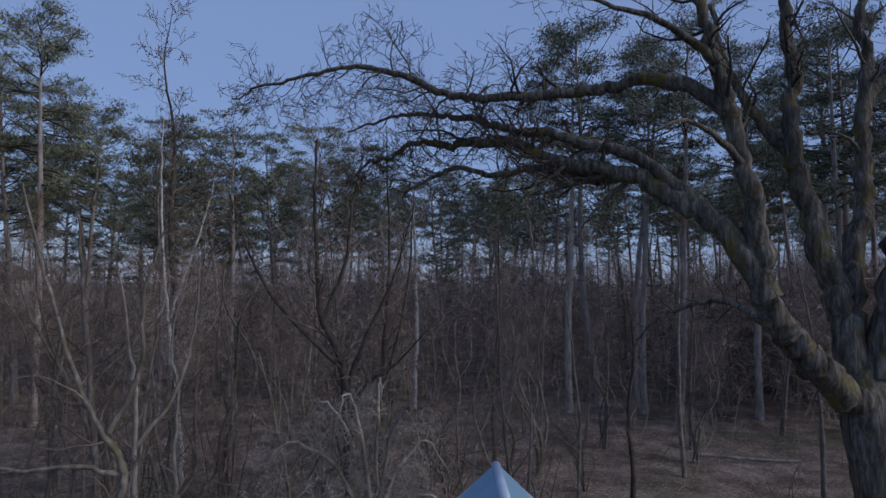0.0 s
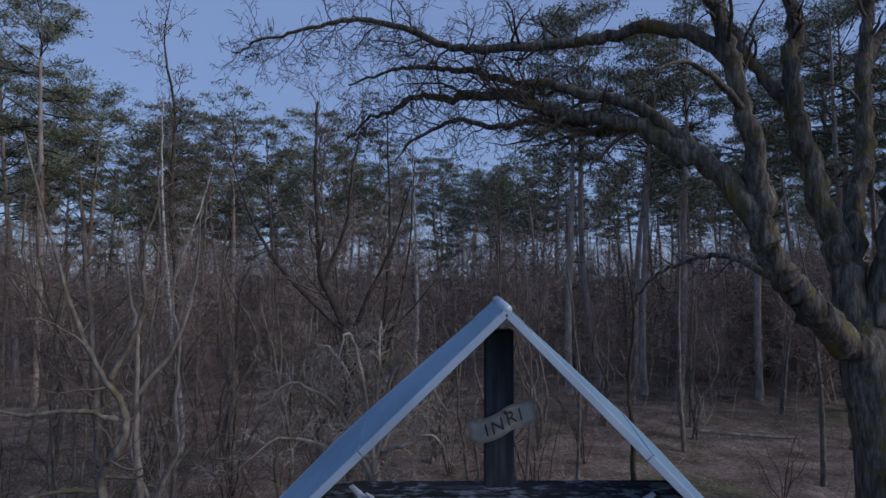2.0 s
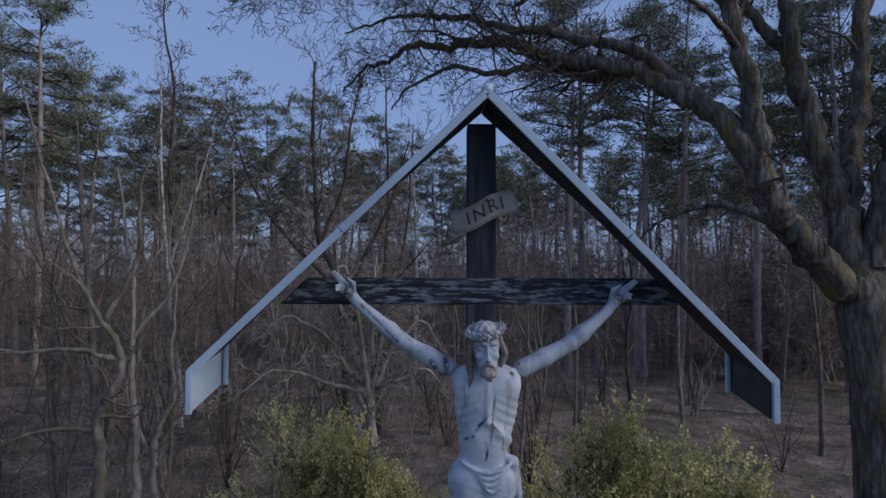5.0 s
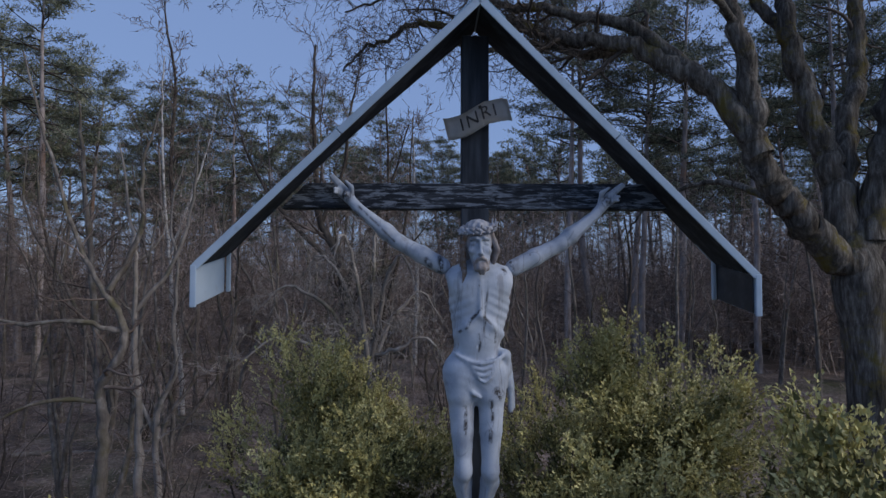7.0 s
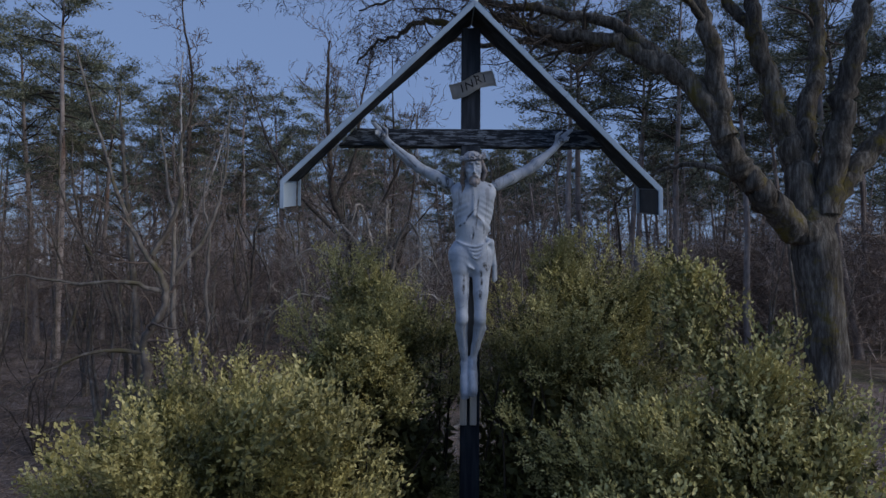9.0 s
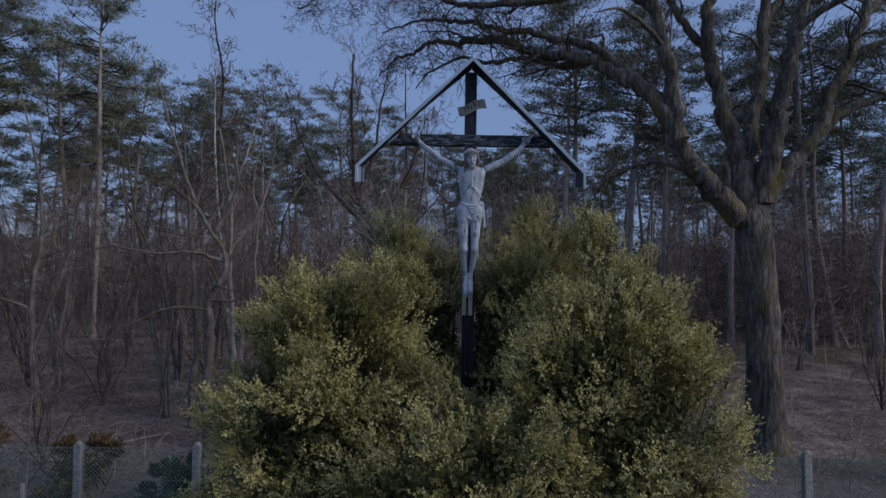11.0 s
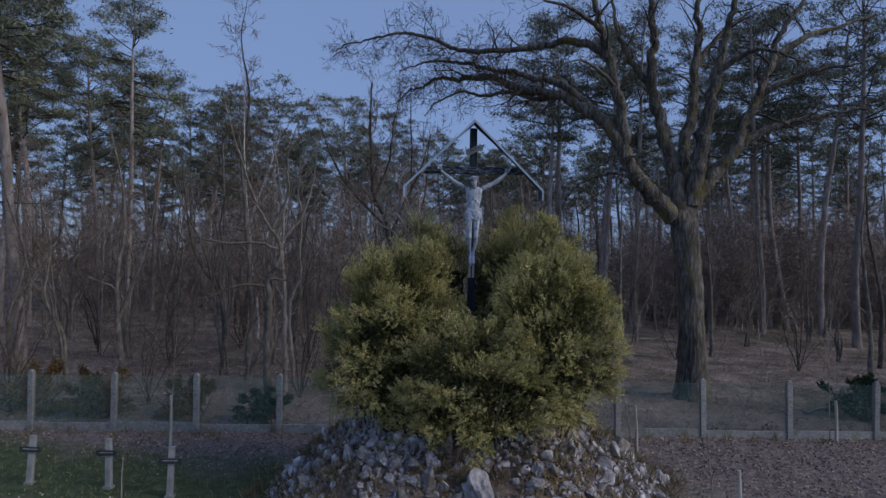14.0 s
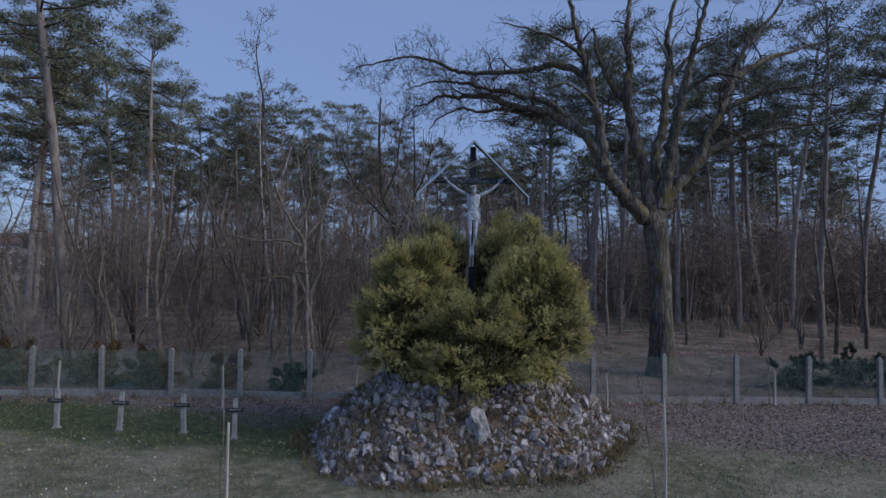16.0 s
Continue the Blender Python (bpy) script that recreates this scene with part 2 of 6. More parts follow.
def statue_paint():
    """Old white paint on the figure: dark streaks that ran down, chips and fine cracks."""
    m, nt, b = material("weathered_white_paint", 0.62, 0, 0.35)
    f, base = noise_ramp(nt, coords(nt), 7.0, [(0.3, (0.245, 0.285, 0.36)), (0.5, (0.375, 0.425, 0.505)), (0.7, (0.495, 0.54, 0.61))])
    f2, streak = noise_ramp(nt, coords(nt, (9, 9, 1.6)), 2.0, [(0.54, (0, 0, 0)), (0.64, (1, 1, 1))], 5.0, 0.65)
    f3, chips = noise_ramp(nt, coords(nt, (1.6, 1.6, 0.5)), 16.0, [(0.64, (0, 0, 0)), (0.69, (0.8, 0.8, 0.8))], 6.0, 0.7)
    vo = nt.nodes.new("ShaderNodeTexVoronoi")
    vo.feature = "DISTANCE_TO_EDGE"
    vo.inputs["Scale"].default_value = 9.0
    nt.links.new(coords(nt, (1, 1, 0.3)), vo.inputs["Vector"])
    cr = nt.nodes.new("ShaderNodeValToRGB")
    cr.color_ramp.elements[0].position, cr.color_ramp.elements[0].color = 0.0, (1, 1, 1, 1)
    cr.color_ramp.elements[1].position, cr.color_ramp.elements[1].color = 0.022, (0, 0, 0, 1)
    nt.links.new(vo.outputs["Distance"], cr.inputs["Fac"])
    f4, some = noise_ramp(nt, coords(nt), 5.0, [(0.5, (0, 0, 0)), (0.62, (0.6, 0.6, 0.6))], 2.0)
    crack = mix(nt, 1.0, cr.outputs["Color"], some, "MULTIPLY")
    col = mix(nt, mix(nt, 1.0, streak, (0.55, 0.55, 0.55), "MULTIPLY"), base, (0.2, 0.2, 0.215))
    col = mix(nt, chips, col, (0.15, 0.14, 0.14))
    col = mix(nt, crack, col, (0.07, 0.07, 0.075))
    # faded brown paint left on hair and beard, tan on the wreath
    brown = nt.nodes.new("ShaderNodeAttribute")
    brown.attribute_name = "brown_paint"
    f5, worn = noise_ramp(nt, coords(nt), 45.0, [(0.3, (0.6, 0.6, 0.6)), (0.6, (1.0, 1.0, 1.0))], 4.0)
    col = mix(nt, mix(nt, 1.0, brown.outputs["Color"], worn, "MULTIPLY"), col, (0.17, 0.105, 0.06))
    # cracks and bare spots down to the dark wood, with broken edges
    bare = nt.nodes.new("ShaderNodeAttribute")
    bare.attribute_name = "bare_spot"
    f6, ragged = noise_ramp(nt, coords(nt, (1, 1, 0.6)), 42.0, [(0.42, (0, 0, 0)), (0.56, (1, 1, 1))], 5.0, 0.7)
    col = mix(nt, mix(nt, 1.0, bare.outputs["Color"], ragged, "MULTIPLY"), col, (0.03, 0.028, 0.03))
    nt.links.new(col, b.inputs["Base Color"])
    grain = noise_ramp(nt, coords(nt, (1, 1, 0.35)), 38.0, [(0, (0, 0, 0)), (1, (1, 1, 1))], 6.0, 0.7)[0]
    bump(nt, b, grain, 0.55, 0.004)
    return m


def ground_material():
    """Leaf litter under the trees and along the fence, thin lawn in the graveyard."""
    m, nt, b = material("ground_cover", 0.95)
    pos = coords(nt)
    f, litter = noise_ramp(nt, pos, 5.0, [(0.28, (0.075, 0.058, 0.052)), (0.5, (0.19, 0.152, 0.138)), (0.72, (0.4, 0.335, 0.31))], 9.0, 0.8)
    f0, wood = noise_ramp(nt, pos, 0.5, [(0.35, (0.062, 0.047, 0.038)), (0.5, (0.165, 0.126, 0.103)), (0.7, (0.35, 0.28, 0.235))], 9.0, 0.7)
    f1, lawn = noise_ramp(nt, pos, 3.5, [(0.3, (0.055, 0.063, 0.036)), (0.5, (0.145, 0.145, 0.09)), (0.66, (0.38, 0.355, 0.27))], 10.0, 0.85)
    f7, bare = noise_ramp(nt, pos, 0.45, [(0.46, (0, 0, 0)), (0.62, (0.8, 0.8, 0.8))], 6.0, 0.7)
    f9, thin = noise_ramp(nt, pos, 9.0, [(0.35, (0.14, 0.125, 0.09)), (0.65, (0.42, 0.38, 0.3))], 8.0, 0.75)
    lawn = mix(nt, bare, lawn, thin)
    f6, moss = noise_ramp(nt, pos, 0.16, [(0.52, (0, 0, 0)), (0.66, (0.7, 0.7, 0.7))], 5.0)
    wood = mix(nt, moss, wood, (0.075, 0.085, 0.035))
    f8, specks = noise_ramp(nt, pos, 7.0, [(0.32, (0.45, 0.44, 0.43)), (0.5, (0.95, 0.95, 0.95)), (0.68, (1.9, 1.85, 1.8))], 8.0, 0.75)
    wood = mix(nt, 1.0, wood, specks, "MULTIPLY")
    sep = nt.nodes.new("ShaderNodeSeparateXYZ")
    nt.links.new(pos, sep.inputs["Vector"])
    f2, wobble = noise_ramp(nt, pos, 0.55, [(0.3, (0, 0, 0)), (0.7, (1, 1, 1))], 6.0)

    across = nt.nodes.new("ShaderNodeMath")
    across.operation = "MULTIPLY_ADD"
    nt.links.new(sep.outputs["X"], across.inputs[0])
    across.inputs[1].default_value = 0.23
    nt.links.new(sep.outputs["Y"], across.inputs[2])

    def edge(at, width, spread):
        # 0 on the near side, 1 beyond a wavy line across the ground
        ma = nt.nodes.new("ShaderNodeMath")
        ma.operation = "MULTIPLY_ADD"
        nt.links.new(wobble, ma.inputs[0])
        ma.inputs[1].default_value = spread
        nt.links.new(across.outputs[0], ma.inputs[2])
        mr = nt.nodes.new("ShaderNodeMapRange")
        nt.links.new(ma.outputs[0], mr.inputs["Value"])
        mr.inputs["From Min"].default_value, mr.inputs["From Max"].default_value = at, at + width
        return mr.outputs["Result"]
    # darker green lawn round the graves, west of the mound
    west = nt.nodes.new("ShaderNodeMapRange")
    nt.links.new(sep.outputs["X"], west.inputs["Value"])
    west.inputs["From Min"].default_value, west.inputs["From Max"].default_value = 1.0, -2.0
    f10, darker_lawn = noise_ramp(nt, pos, 4.0, [(0.3, (0.025, 0.038, 0.016)), (0.5, (0.062, 0.082, 0.034)), (0.7, (0.17, 0.18, 0.09))], 10.0, 0.8)
    lawn = mix(nt, mix(nt, 1.0, edge(0.2, 0.9, 1.4), west.outputs["Result"], "MULTIPLY"), lawn, darker_lawn)
    # the lawn reaches further back on the western side
    col = mix(nt, edge(3.4, 1.2, 1.8), lawn, litter)
    col = mix(nt, edge(9.0, 4.0, 3.0), col, wood)
    nt.links.new(col, b.inputs["Base Color"])
    bump(nt, b, f, 0.8, 0.05)
    return m


BEAM = flaked_beam()
STATUE = statue_paint()
GROUND = ground_material()

# ---- building blocks ----


def mesh_of(name, verts, faces, mat, smooth=False):
    """A mesh from arrays: verts (n, 3); faces (m, k) with k corners each, or a list of such arrays."""
    me = bpy.data.meshes.new(name)
    v = np.asarray(verts, np.float32)
    groups = [np.asarray(f, np.int32) for f in (faces if isinstance(faces, list) else [faces]) if len(f)]
    sizes = np.concatenate([np.full(len(f), f.shape[1], np.int32) for f in groups])
    loops = np.concatenate([f.ravel() for f in groups])
    me.vertices.add(len(v))
    me.vertices.foreach_set("co", v.ravel())
    me.loops.add(len(loops))
    me.loops.foreach_set("vertex_index", loops)
    me.polygons.add(len(sizes))
    me.polygons.foreach_set("loop_start", np.concatenate([[0], np.cumsum(sizes)[:-1]]).astype(np.int32))
    me.polygons.foreach_set("use_smooth", np.full(len(sizes), smooth))
    me.update(calc_edges=True)
    me.materials.append(mat)
    return me


def part_mesh(name, me, parent, label="", m=None):
    ob = new(name, me)
    if parent:
        ob.parent = parent
    if m is not None:
        ob.matrix_basis = m
    if label:
        tagged(ob, label)
    return ob


def part(name, bm, mat, parent, label="", smooth=False, m=None):
    """Links a bmesh as one mesh object under a thing or a part."""
    me = bpy.data.meshes.new(name)
    bm.to_mesh(me)
    bm.free()
    if smooth:
        me.polygons.foreach_set("use_smooth", [True] * len(me.polygons))
    me.materials.append(mat)
    return part_mesh(name, me, parent, label, m)


def thing(name, label, category, at=(0, 0, 0), group="", kind="", turn=0.0):
    ob = new(name)
    ob.empty_display_size = 0.2
    ob.matrix_basis = pose(*at, 0, 0, turn)
    return tagged(ob, label, category, group, kind)


def box(size, at=(0, 0, 0), bevel=0.0, turn=None, taper=1.0):
    bm = bmesh.new()
    bmesh.ops.create_cube(bm, size=1.0)
    bmesh.ops.scale(bm, vec=size, verts=bm.verts)
    if taper != 1.0:
        for v in bm.verts:
            if v.co.z > 0:
                v.co.x *= taper
                v.co.y *= taper
    if bevel:
        bmesh.ops.bevel(bm, geom=bm.edges[:], offset=bevel, segments=2, affect="EDGES", profile=0.6)
    if turn is not None:
        bmesh.ops.transform(bm, matrix=turn, verts=bm.verts)
    bmesh.ops.translate(bm, vec=at, verts=bm.verts)
    return bm


class Tubes:
    """Collects tapering tubes (limbs, twigs, wires) and gives them out as arrays."""

    def __init__(self):
        self.v, self.f, self.n, self.at, self.way = [], [], 0, [], []

    def add(self, path, radii, sides=5, lumps=0.0, rng=None):
        p = np.asarray(path, float)
        r = np.broadcast_to(np.asarray(radii, float), (len(p),))
        d = np.gradient(p, axis=0)
        d /= np.linalg.norm(d, axis=1, keepdims=True) + 1e-9
        ref = np.array([0.0, 0.0, 1.0]) if abs(d[:, 2]).mean() < 0.8 else np.array([1.0, 0.0, 0.0])
        u = np.cross(d, ref)
        u /= np.linalg.norm(u, axis=1, keepdims=True) + 1e-9
        w = np.cross(d, u)
        a = np.arange(sides) * 2 * np.pi / sides
        rr = r[:, None] * np.ones((1, sides))
        if lumps:
            rr = rr * (1 + lumps * rng.normal(size=rr.shape))
        ring = p[:, None, :] + rr[..., None] * (np.cos(a)[None, :, None] * u[:, None, :] + np.sin(a)[None, :, None] * w[:, None, :])
        self.v.append(ring.reshape(-1, 3))
        i = np.arange(len(p) - 1)[:, None] * sides
        j = np.arange(sides)[None, :]
        k = (j + 1) % sides
        q = np.stack([i + j, i + k, i + sides + k, i + sides + j], -1).reshape(-1, 4) + self.n
        self.f.append(q)
        self.n += len(p) * sides

    def fine(self, at, way):
        """The finest twig: a sliver from at along way."""
        self.at.append(at)
        self.way.append(way)

    def mesh(self, name, mat, smooth=True, width=0.006):
        v, f = np.concatenate(self.v), [np.concatenate(self.f)]
        if self.at:
            p, w = np.array(self.at), np.array(self.way)
            side = np.cross(w, np.random.default_rng(len(p)).normal(size=p.shape))
            side *= width / (np.linalg.norm(side, axis=1, keepdims=True) + 1e-9)
            f.append(np.arange(3 * len(p)).reshape(-1, 3) + len(v))
            v = np.vstack([v, np.stack([p - side, p + side, p + w], 1).reshape(-1, 3)])
        return mesh_of(name, v, f, mat, smooth)


def smooth_path(points, steps=4):
    """A flowing line through a few points (Catmull-Rom)."""
    p = np.asarray(points, float)
    p = np.vstack([2 * p[0] - p[1], p, 2 * p[-1] - p[-2]])
    out = []
    for i in range(1, len(p) - 2):
        for s in range(steps):
            t = s / steps
            a, b, c, d = p[i - 1], p[i], p[i + 1], p[i + 2]
            out.append(0.5 * (2 * b + (c - a) * t + (2 * a - 5 * b + 4 * c - d) * t * t + (3 * b - a - 3 * c + d) * t ** 3))
    out.append(p[-2])
    return np.array(out)


def wander(rng, start, way, length, segs, wobble, lift):
    """A crooked line that starts along way; lift bends it up (plus) or down."""
    p, d = [np.asarray(start, float)], np.asarray(way, float)
    d = d / np.linalg.norm(d)
    for _ in range(segs):
        d = d + rng.normal(size=3) * wobble + np.array([0, 0, lift])
        d /= np.linalg.norm(d)
        p.append(p[-1] + d * length / segs)
    return np.array(p)


def sprout(rng, tubes, path, radii, depth, spacing, reach, spread=0.9, lift=0.05, wobble=0.22, begin=0.25, thin=0.5, least=0.004, segs=5):
    """Twigs along a limb, and twigs on those."""
    seg = np.linalg.norm(np.diff(path, axis=0), axis=1)
    run = np.concatenate([[0], np.cumsum(seg)])
    total = run[-1]
    s = total * begin + spacing * rng.random()
    while s < total * 0.99:
        i = min(np.searchsorted(run, s) - 1, len(path) - 2)
        t = (s - run[i]) / (seg[i] + 1e-9)
        at = path[i] * (1 - t) + path[i + 1] * t
        d = path[i + 1] - path[i]
        d = d / (np.linalg.norm(d) + 1e-9)
        side = np.cross(d, rng.normal(size=3))
        side /= np.linalg.norm(side) + 1e-9
        way = d * (1 - spread * 0.5) + side * spread + np.array([0, 0, lift * 2])
        length = reach * (0.45 + 0.75 * rng.random()) * (1 - 0.45 * s / total)
        r0 = max(least, thin * (radii[i] * (1 - t) + radii[i + 1] * t))
        p = wander(rng, at, way, length, segs, wobble, lift)
        r = np.linspace(r0, max(least * 0.6, r0 * 0.25), segs + 1)
        tubes.add(p, r, 3 if r0 < 0.03 else 5)
        if depth == 1:
            for _ in range(max(3, int(length / 0.09))):
                u = rng.uniform(0.15, 1.0) * (segs - 0.01)
                k = int(u)
                ahead = p[k + 1] - p[k]
                ahead = ahead / (np.linalg.norm(ahead) + 1e-9)
                tubes.fine(p[k] + (p[k + 1] - p[k]) * (u - k), (ahead * 0.8 + rng.normal(size=3) * 0.55 + np.array([0, 0, lift])) * length * rng.uniform(0.2, 0.5))
        if depth > 1:
            sprout(rng, tubes, p, r, depth - 1, spacing * 0.62, reach * 0.5, spread, lift, wobble, 0.2, 0.6, least, max(3, segs - 1))
        s += spacing * (0.5 + rng.random())


def ground_z(x, y):
    """Height of the ground: level in the graveyard, gently uneven in the wood."""
    far = min(1.0, max(0.0, (y - 7.5) / 10.0))
    return far * (0.35 * noise.noise((x * 0.07, y * 0.07, 0.3)) + 0.12 * noise.noise((x * 0.3, y * 0.3, 2.0)))


def leaves(rng, at, way, size, width, curl=0.3, face=None):
    """Small pointed leaves as folded diamonds: places at, directions way. Returns verts and faces."""
    n = len(at)
    way = way / (np.linalg.norm(way, axis=1, keepdims=True) + 1e-9)
    side = np.cross(way, rng.normal(size=(n, 3)) if face is None else face)
    side /= np.linalg.norm(side, axis=1, keepdims=True) + 1e-9
    up = np.cross(side, way)
    s = (size * (0.7 + 0.6 * rng.random(n)))[:, None]
    v = np.stack([at, at + way * s * 0.5 + side * s * width + up * s * curl * 0.5,
                  at + way * s, at + way * s * 0.5 - side * s * width + up * s * curl * 0.5], 1).reshape(-1, 3)
    b = np.arange(n)[:, None] * 4
    return v, np.concatenate([b + np.array([[0, 1, 2]]), b + np.array([[0, 2, 3]])])


def blades(rng, at, way, size, width, face=None):
    """Narrow pointed tufts of needles, one triangle each."""
    n = len(at)
    way = way / (np.linalg.norm(way, axis=1, keepdims=True) + 1e-9)
    side = np.cross(way, rng.normal(size=(n, 3)) if face is None else face)
    side /= np.linalg.norm(side, axis=1, keepdims=True) + 1e-9
    s = (size * (0.6 + 0.8 * rng.random(n)))[:, None]
    v = np.stack([at - side * s * width, at + side * s * width, at + way * s], 1).reshape(-1, 3)
    return v, np.arange(n * 3).reshape(n, 3)


# ---- ground ----


def build_ground():
    xs = np.concatenate([np.linspace(-400, -60, 12)[:-1], np.linspace(-60, 60, 121), np.linspace(60, 400, 12)[1:]])
    ys = np.concatenate([np.linspace(-200, -20, 8)[:-1], np.linspace(-20, 100, 121), np.linspace(100, 600, 12)[1:]])
    v = np.array([(x, y, ground_z(x, y)) for y in ys for x in xs])
    nx = len(xs)
    i, j = np.meshgrid(np.arange(len(ys) - 1), np.arange(nx - 1), indexing="ij")
    b = (i * nx + j).ravel()
    f = np.stack([b, b + 1, b + nx + 1, b + nx], 1)
    ob = new("ground", mesh_of("ground", v, f, GROUND, True))
    tagged(ob, "thin winter lawn and brown leaf litter under bare woodland", "ground", kind="structure")


build_ground()

# ---- the wayside cross ----
CX = 0.81          # the middle of the cross
POST_Y = 2.91


def build_cross():
    cross = thing("wayside_cross", "tall dark wooden cross under a white gabled sheet roof", "cross", (CX, POST_Y, 0))
    part("post", box((0.14, 0.12, 5.6), (0, 0, 4.04), 0.008), BLACK_WOOD, cross, "dark stained upright timber")
    beam = box((1.96, 0.1, 0.13), (0.0, -0.012, 6.015), 0.008)
    for v in beam.verts:                      # ends cut to the slope of the roof
        v.co.x -= math.copysign(0.128 * (v.co.z - 5.95) / 0.13, v.co.x)
    part("crossbeam", beam, BEAM, cross, "dark crossbeam with flaked grey patches")
    for x in (-0.05, 0.022):
        part("foot_board", box((0.05, 0.035, 0.32), (x, -0.078, 4.08), 0.01), PALE_WOOD, cross, "narrow pale weathered board below the feet")
    # the gabled roof, its rear a little higher: each slope has sheet, trims, dark soffit and an upright skirt at the eave
    y0, y1 = 2.665 - POST_Y, 3.085 - POST_Y
    mid, dep = (y0 + y1) / 2, y1 - y0
    apex = Vector((0.012, 0, 6.945))

    def roof_part(name, bm, mat, parent, label="", place=Matrix.Identity(4), smooth=False):
        bmesh.ops.transform(bm, matrix=place, verts=bm.verts)
        bmesh.ops.subdivide_edges(bm, edges=[e for e in bm.edges if e.calc_length() > 0.6], cuts=7, use_grid_fill=True)
        for v in bm.verts:
            v.co.z += np.interp(v.co.z, (5.65, 6.2, 6.55, 6.95), (0.06, 0.09, 0.06, 0.02)) * (v.co.y - y0) / 0.42
        return part(name, bm, mat, parent, label, smooth)
    for eave in (Vector((-1.335, 0, 5.655)), Vector((1.33, 0, 5.615))):
        d = eave - apex
        length = d.length
        out = Vector((d.z, 0, -d.x)).normalized()
        if out.z < 0:
            out = -out
        rot = Matrix((d.normalized(), Vector((0, 1, 0)), out)).transposed().to_4x4()
        place = Matrix.Translation(apex + d * 0.5 + Vector((0, mid, 0)) + out * 0.008) @ rot
        slope = roof_part("roof_slope", box((length, dep - 0.012, 0.016), (0, 0, 0), 0.003), ROOF_BLUE, cross, "weathered pale blue sheet roof slope", place)
        roof_part("soffit", box((length - 0.04, dep - 0.04, 0.012), (0, 0, -0.016)), BLACK_WOOD, slope, "dark boarded underside", place)
        half, trim = length * 0.5, 0.037
        for k in (0, 1):
            roof_part("front_trim", box((half - 0.004, 0.012, trim), ((k - 0.5) * half, -dep / 2 - 0.002, 0.008 - trim / 2), 0.004), ROOF_SKY_WHITE, slope, "", place)
        roof_part("seam_strip", box((0.03, dep + 0.004, 0.006), (0, 0, 0.011), 0.002), ROOF_BLUE, slope, "", place)
        roof_part("ridge_flap", box((0.15, dep + 0.008, 0.005), (-length / 2 + 0.078, 0, 0.0115), 0.002), ROOF_BLUE, slope, "", place)
        roof_part("rear_trim", box((length - 0.004, 0.012, 0.02), (0, dep / 2 + 0.002, 0.0), 0.004), ROOF_SKY_WHITE, slope, "", place)
        deep = 0.4
        inward = -1 if eave.x > 0 else 1
        skirt = roof_part("eave_skirt", box((0.014, deep - 0.01, 0.19), (eave.x, y0 + deep / 2, eave.z - 0.09), 0.003), ROOF_SKY_WHITE, cross, "upright white sheet at the eave")
        # added dark sheet: paints the shade on the right skirt's inner face
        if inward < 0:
            roof_part("skirt_lining", box((0.008, deep - 0.03, 0.18), (eave.x - 0.012, y0 + deep / 2 + 0.008, eave.z - 0.09), 0.002), SLATE, skirt, "dark sheet standing in for the shade inside the right eave skirt")
        roof_part("skirt_trim", box((0.03, 0.014, 0.2), (eave.x, y0 - 0.003, eave.z - 0.09), 0.005), ROOF_SKY_WHITE, skirt)
        roof_part("rear_bracket", box((0.022, 0.022, 0.23), (eave.x + inward * 0.03, y0 + deep - 0.012, eave.z - 0.07), 0.006), ROOF_SKY_WHITE, skirt)
        roof_part("bracket_foot", box((0.022, 0.022, 0.13), (0, 0, 0), 0.006), ROOF_SKY_WHITE, skirt, "",
                  Matrix.Translation((eave.x + inward * 0.075, y0 + deep - 0.012, eave.z + 0.07)) @ pose(0, 0, 0, 0, inward * 45, 0))
    cap = bmesh.new()
    bmesh.ops.create_cone(cap, cap_ends=True, segments=12, radius1=0.026, radius2=0.026, depth=dep + 0.012)
    bmesh.ops.transform(cap, matrix=Matrix.Translation((0.012, mid, 6.956)) @ pose(0, 0, 0, 90, 0, 0), verts=cap.verts)
    roof_part("ridge_roll", cap, ROOF_SKY_WHITE, cross, "rolled sheet along the ridge", smooth=True)
    # the title board: a curled scroll with four letters
    sign = bmesh.new()
    nx, nz = 15, 5
    grid = []
    for j in range(nz):
        for i in range(nx):
            u, w = i / (nx - 1) - 0.5, j / (nz - 1) - 0.5
            x = u * 0.34
            z = w * 0.115 + 0.022 * math.sin(u * 5.2) * (1 if u < 0.2 else 0.7)
            y = -0.02 - 0.012 * math.cos(u * 7)
            if u < -0.42 or u > 0.44:
                y += 0.016
            grid.append(sign.verts.new((x, y, z)))
    for j in range(nz - 1):
        for i in range(nx - 1):
            a = j * nx + i
            sign.faces.new((grid[a], grid[a + 1], grid[a + nx + 1], grid[a + nx]))
    bmesh.ops.solidify(sign, geom=sign.faces[:], thickness=0.014)
    board = part("title_board", sign, SIGN_PAINT, cross, "pale curled scroll board", True,
                 m=pose(0.012, -0.075, 6.405, 0, -14, 0))
    cu = bpy.data.curves.new("lettering", "FONT")
    cu.body, cu.size, cu.align_x, cu.align_y, cu.extrude = "INRI", 0.088, "CENTER", "CENTER", 0.002
    cu.space_character = 1.25
    tmp = bpy.data.objects.new("lettering", cu)
    scene.collection.objects.link(tmp)
    bpy.context.view_layer.update()
    me = bpy.data.meshes.new_from_object(tmp.evaluated_get(bpy.context.evaluated_depsgraph_get()))
    bpy.data.objects.remove(tmp)
    bm = bmesh.new()
    bm.from_mesh(me)
    for v in bm.verts:
        x, y, z = v.co
        u = x / 0.34
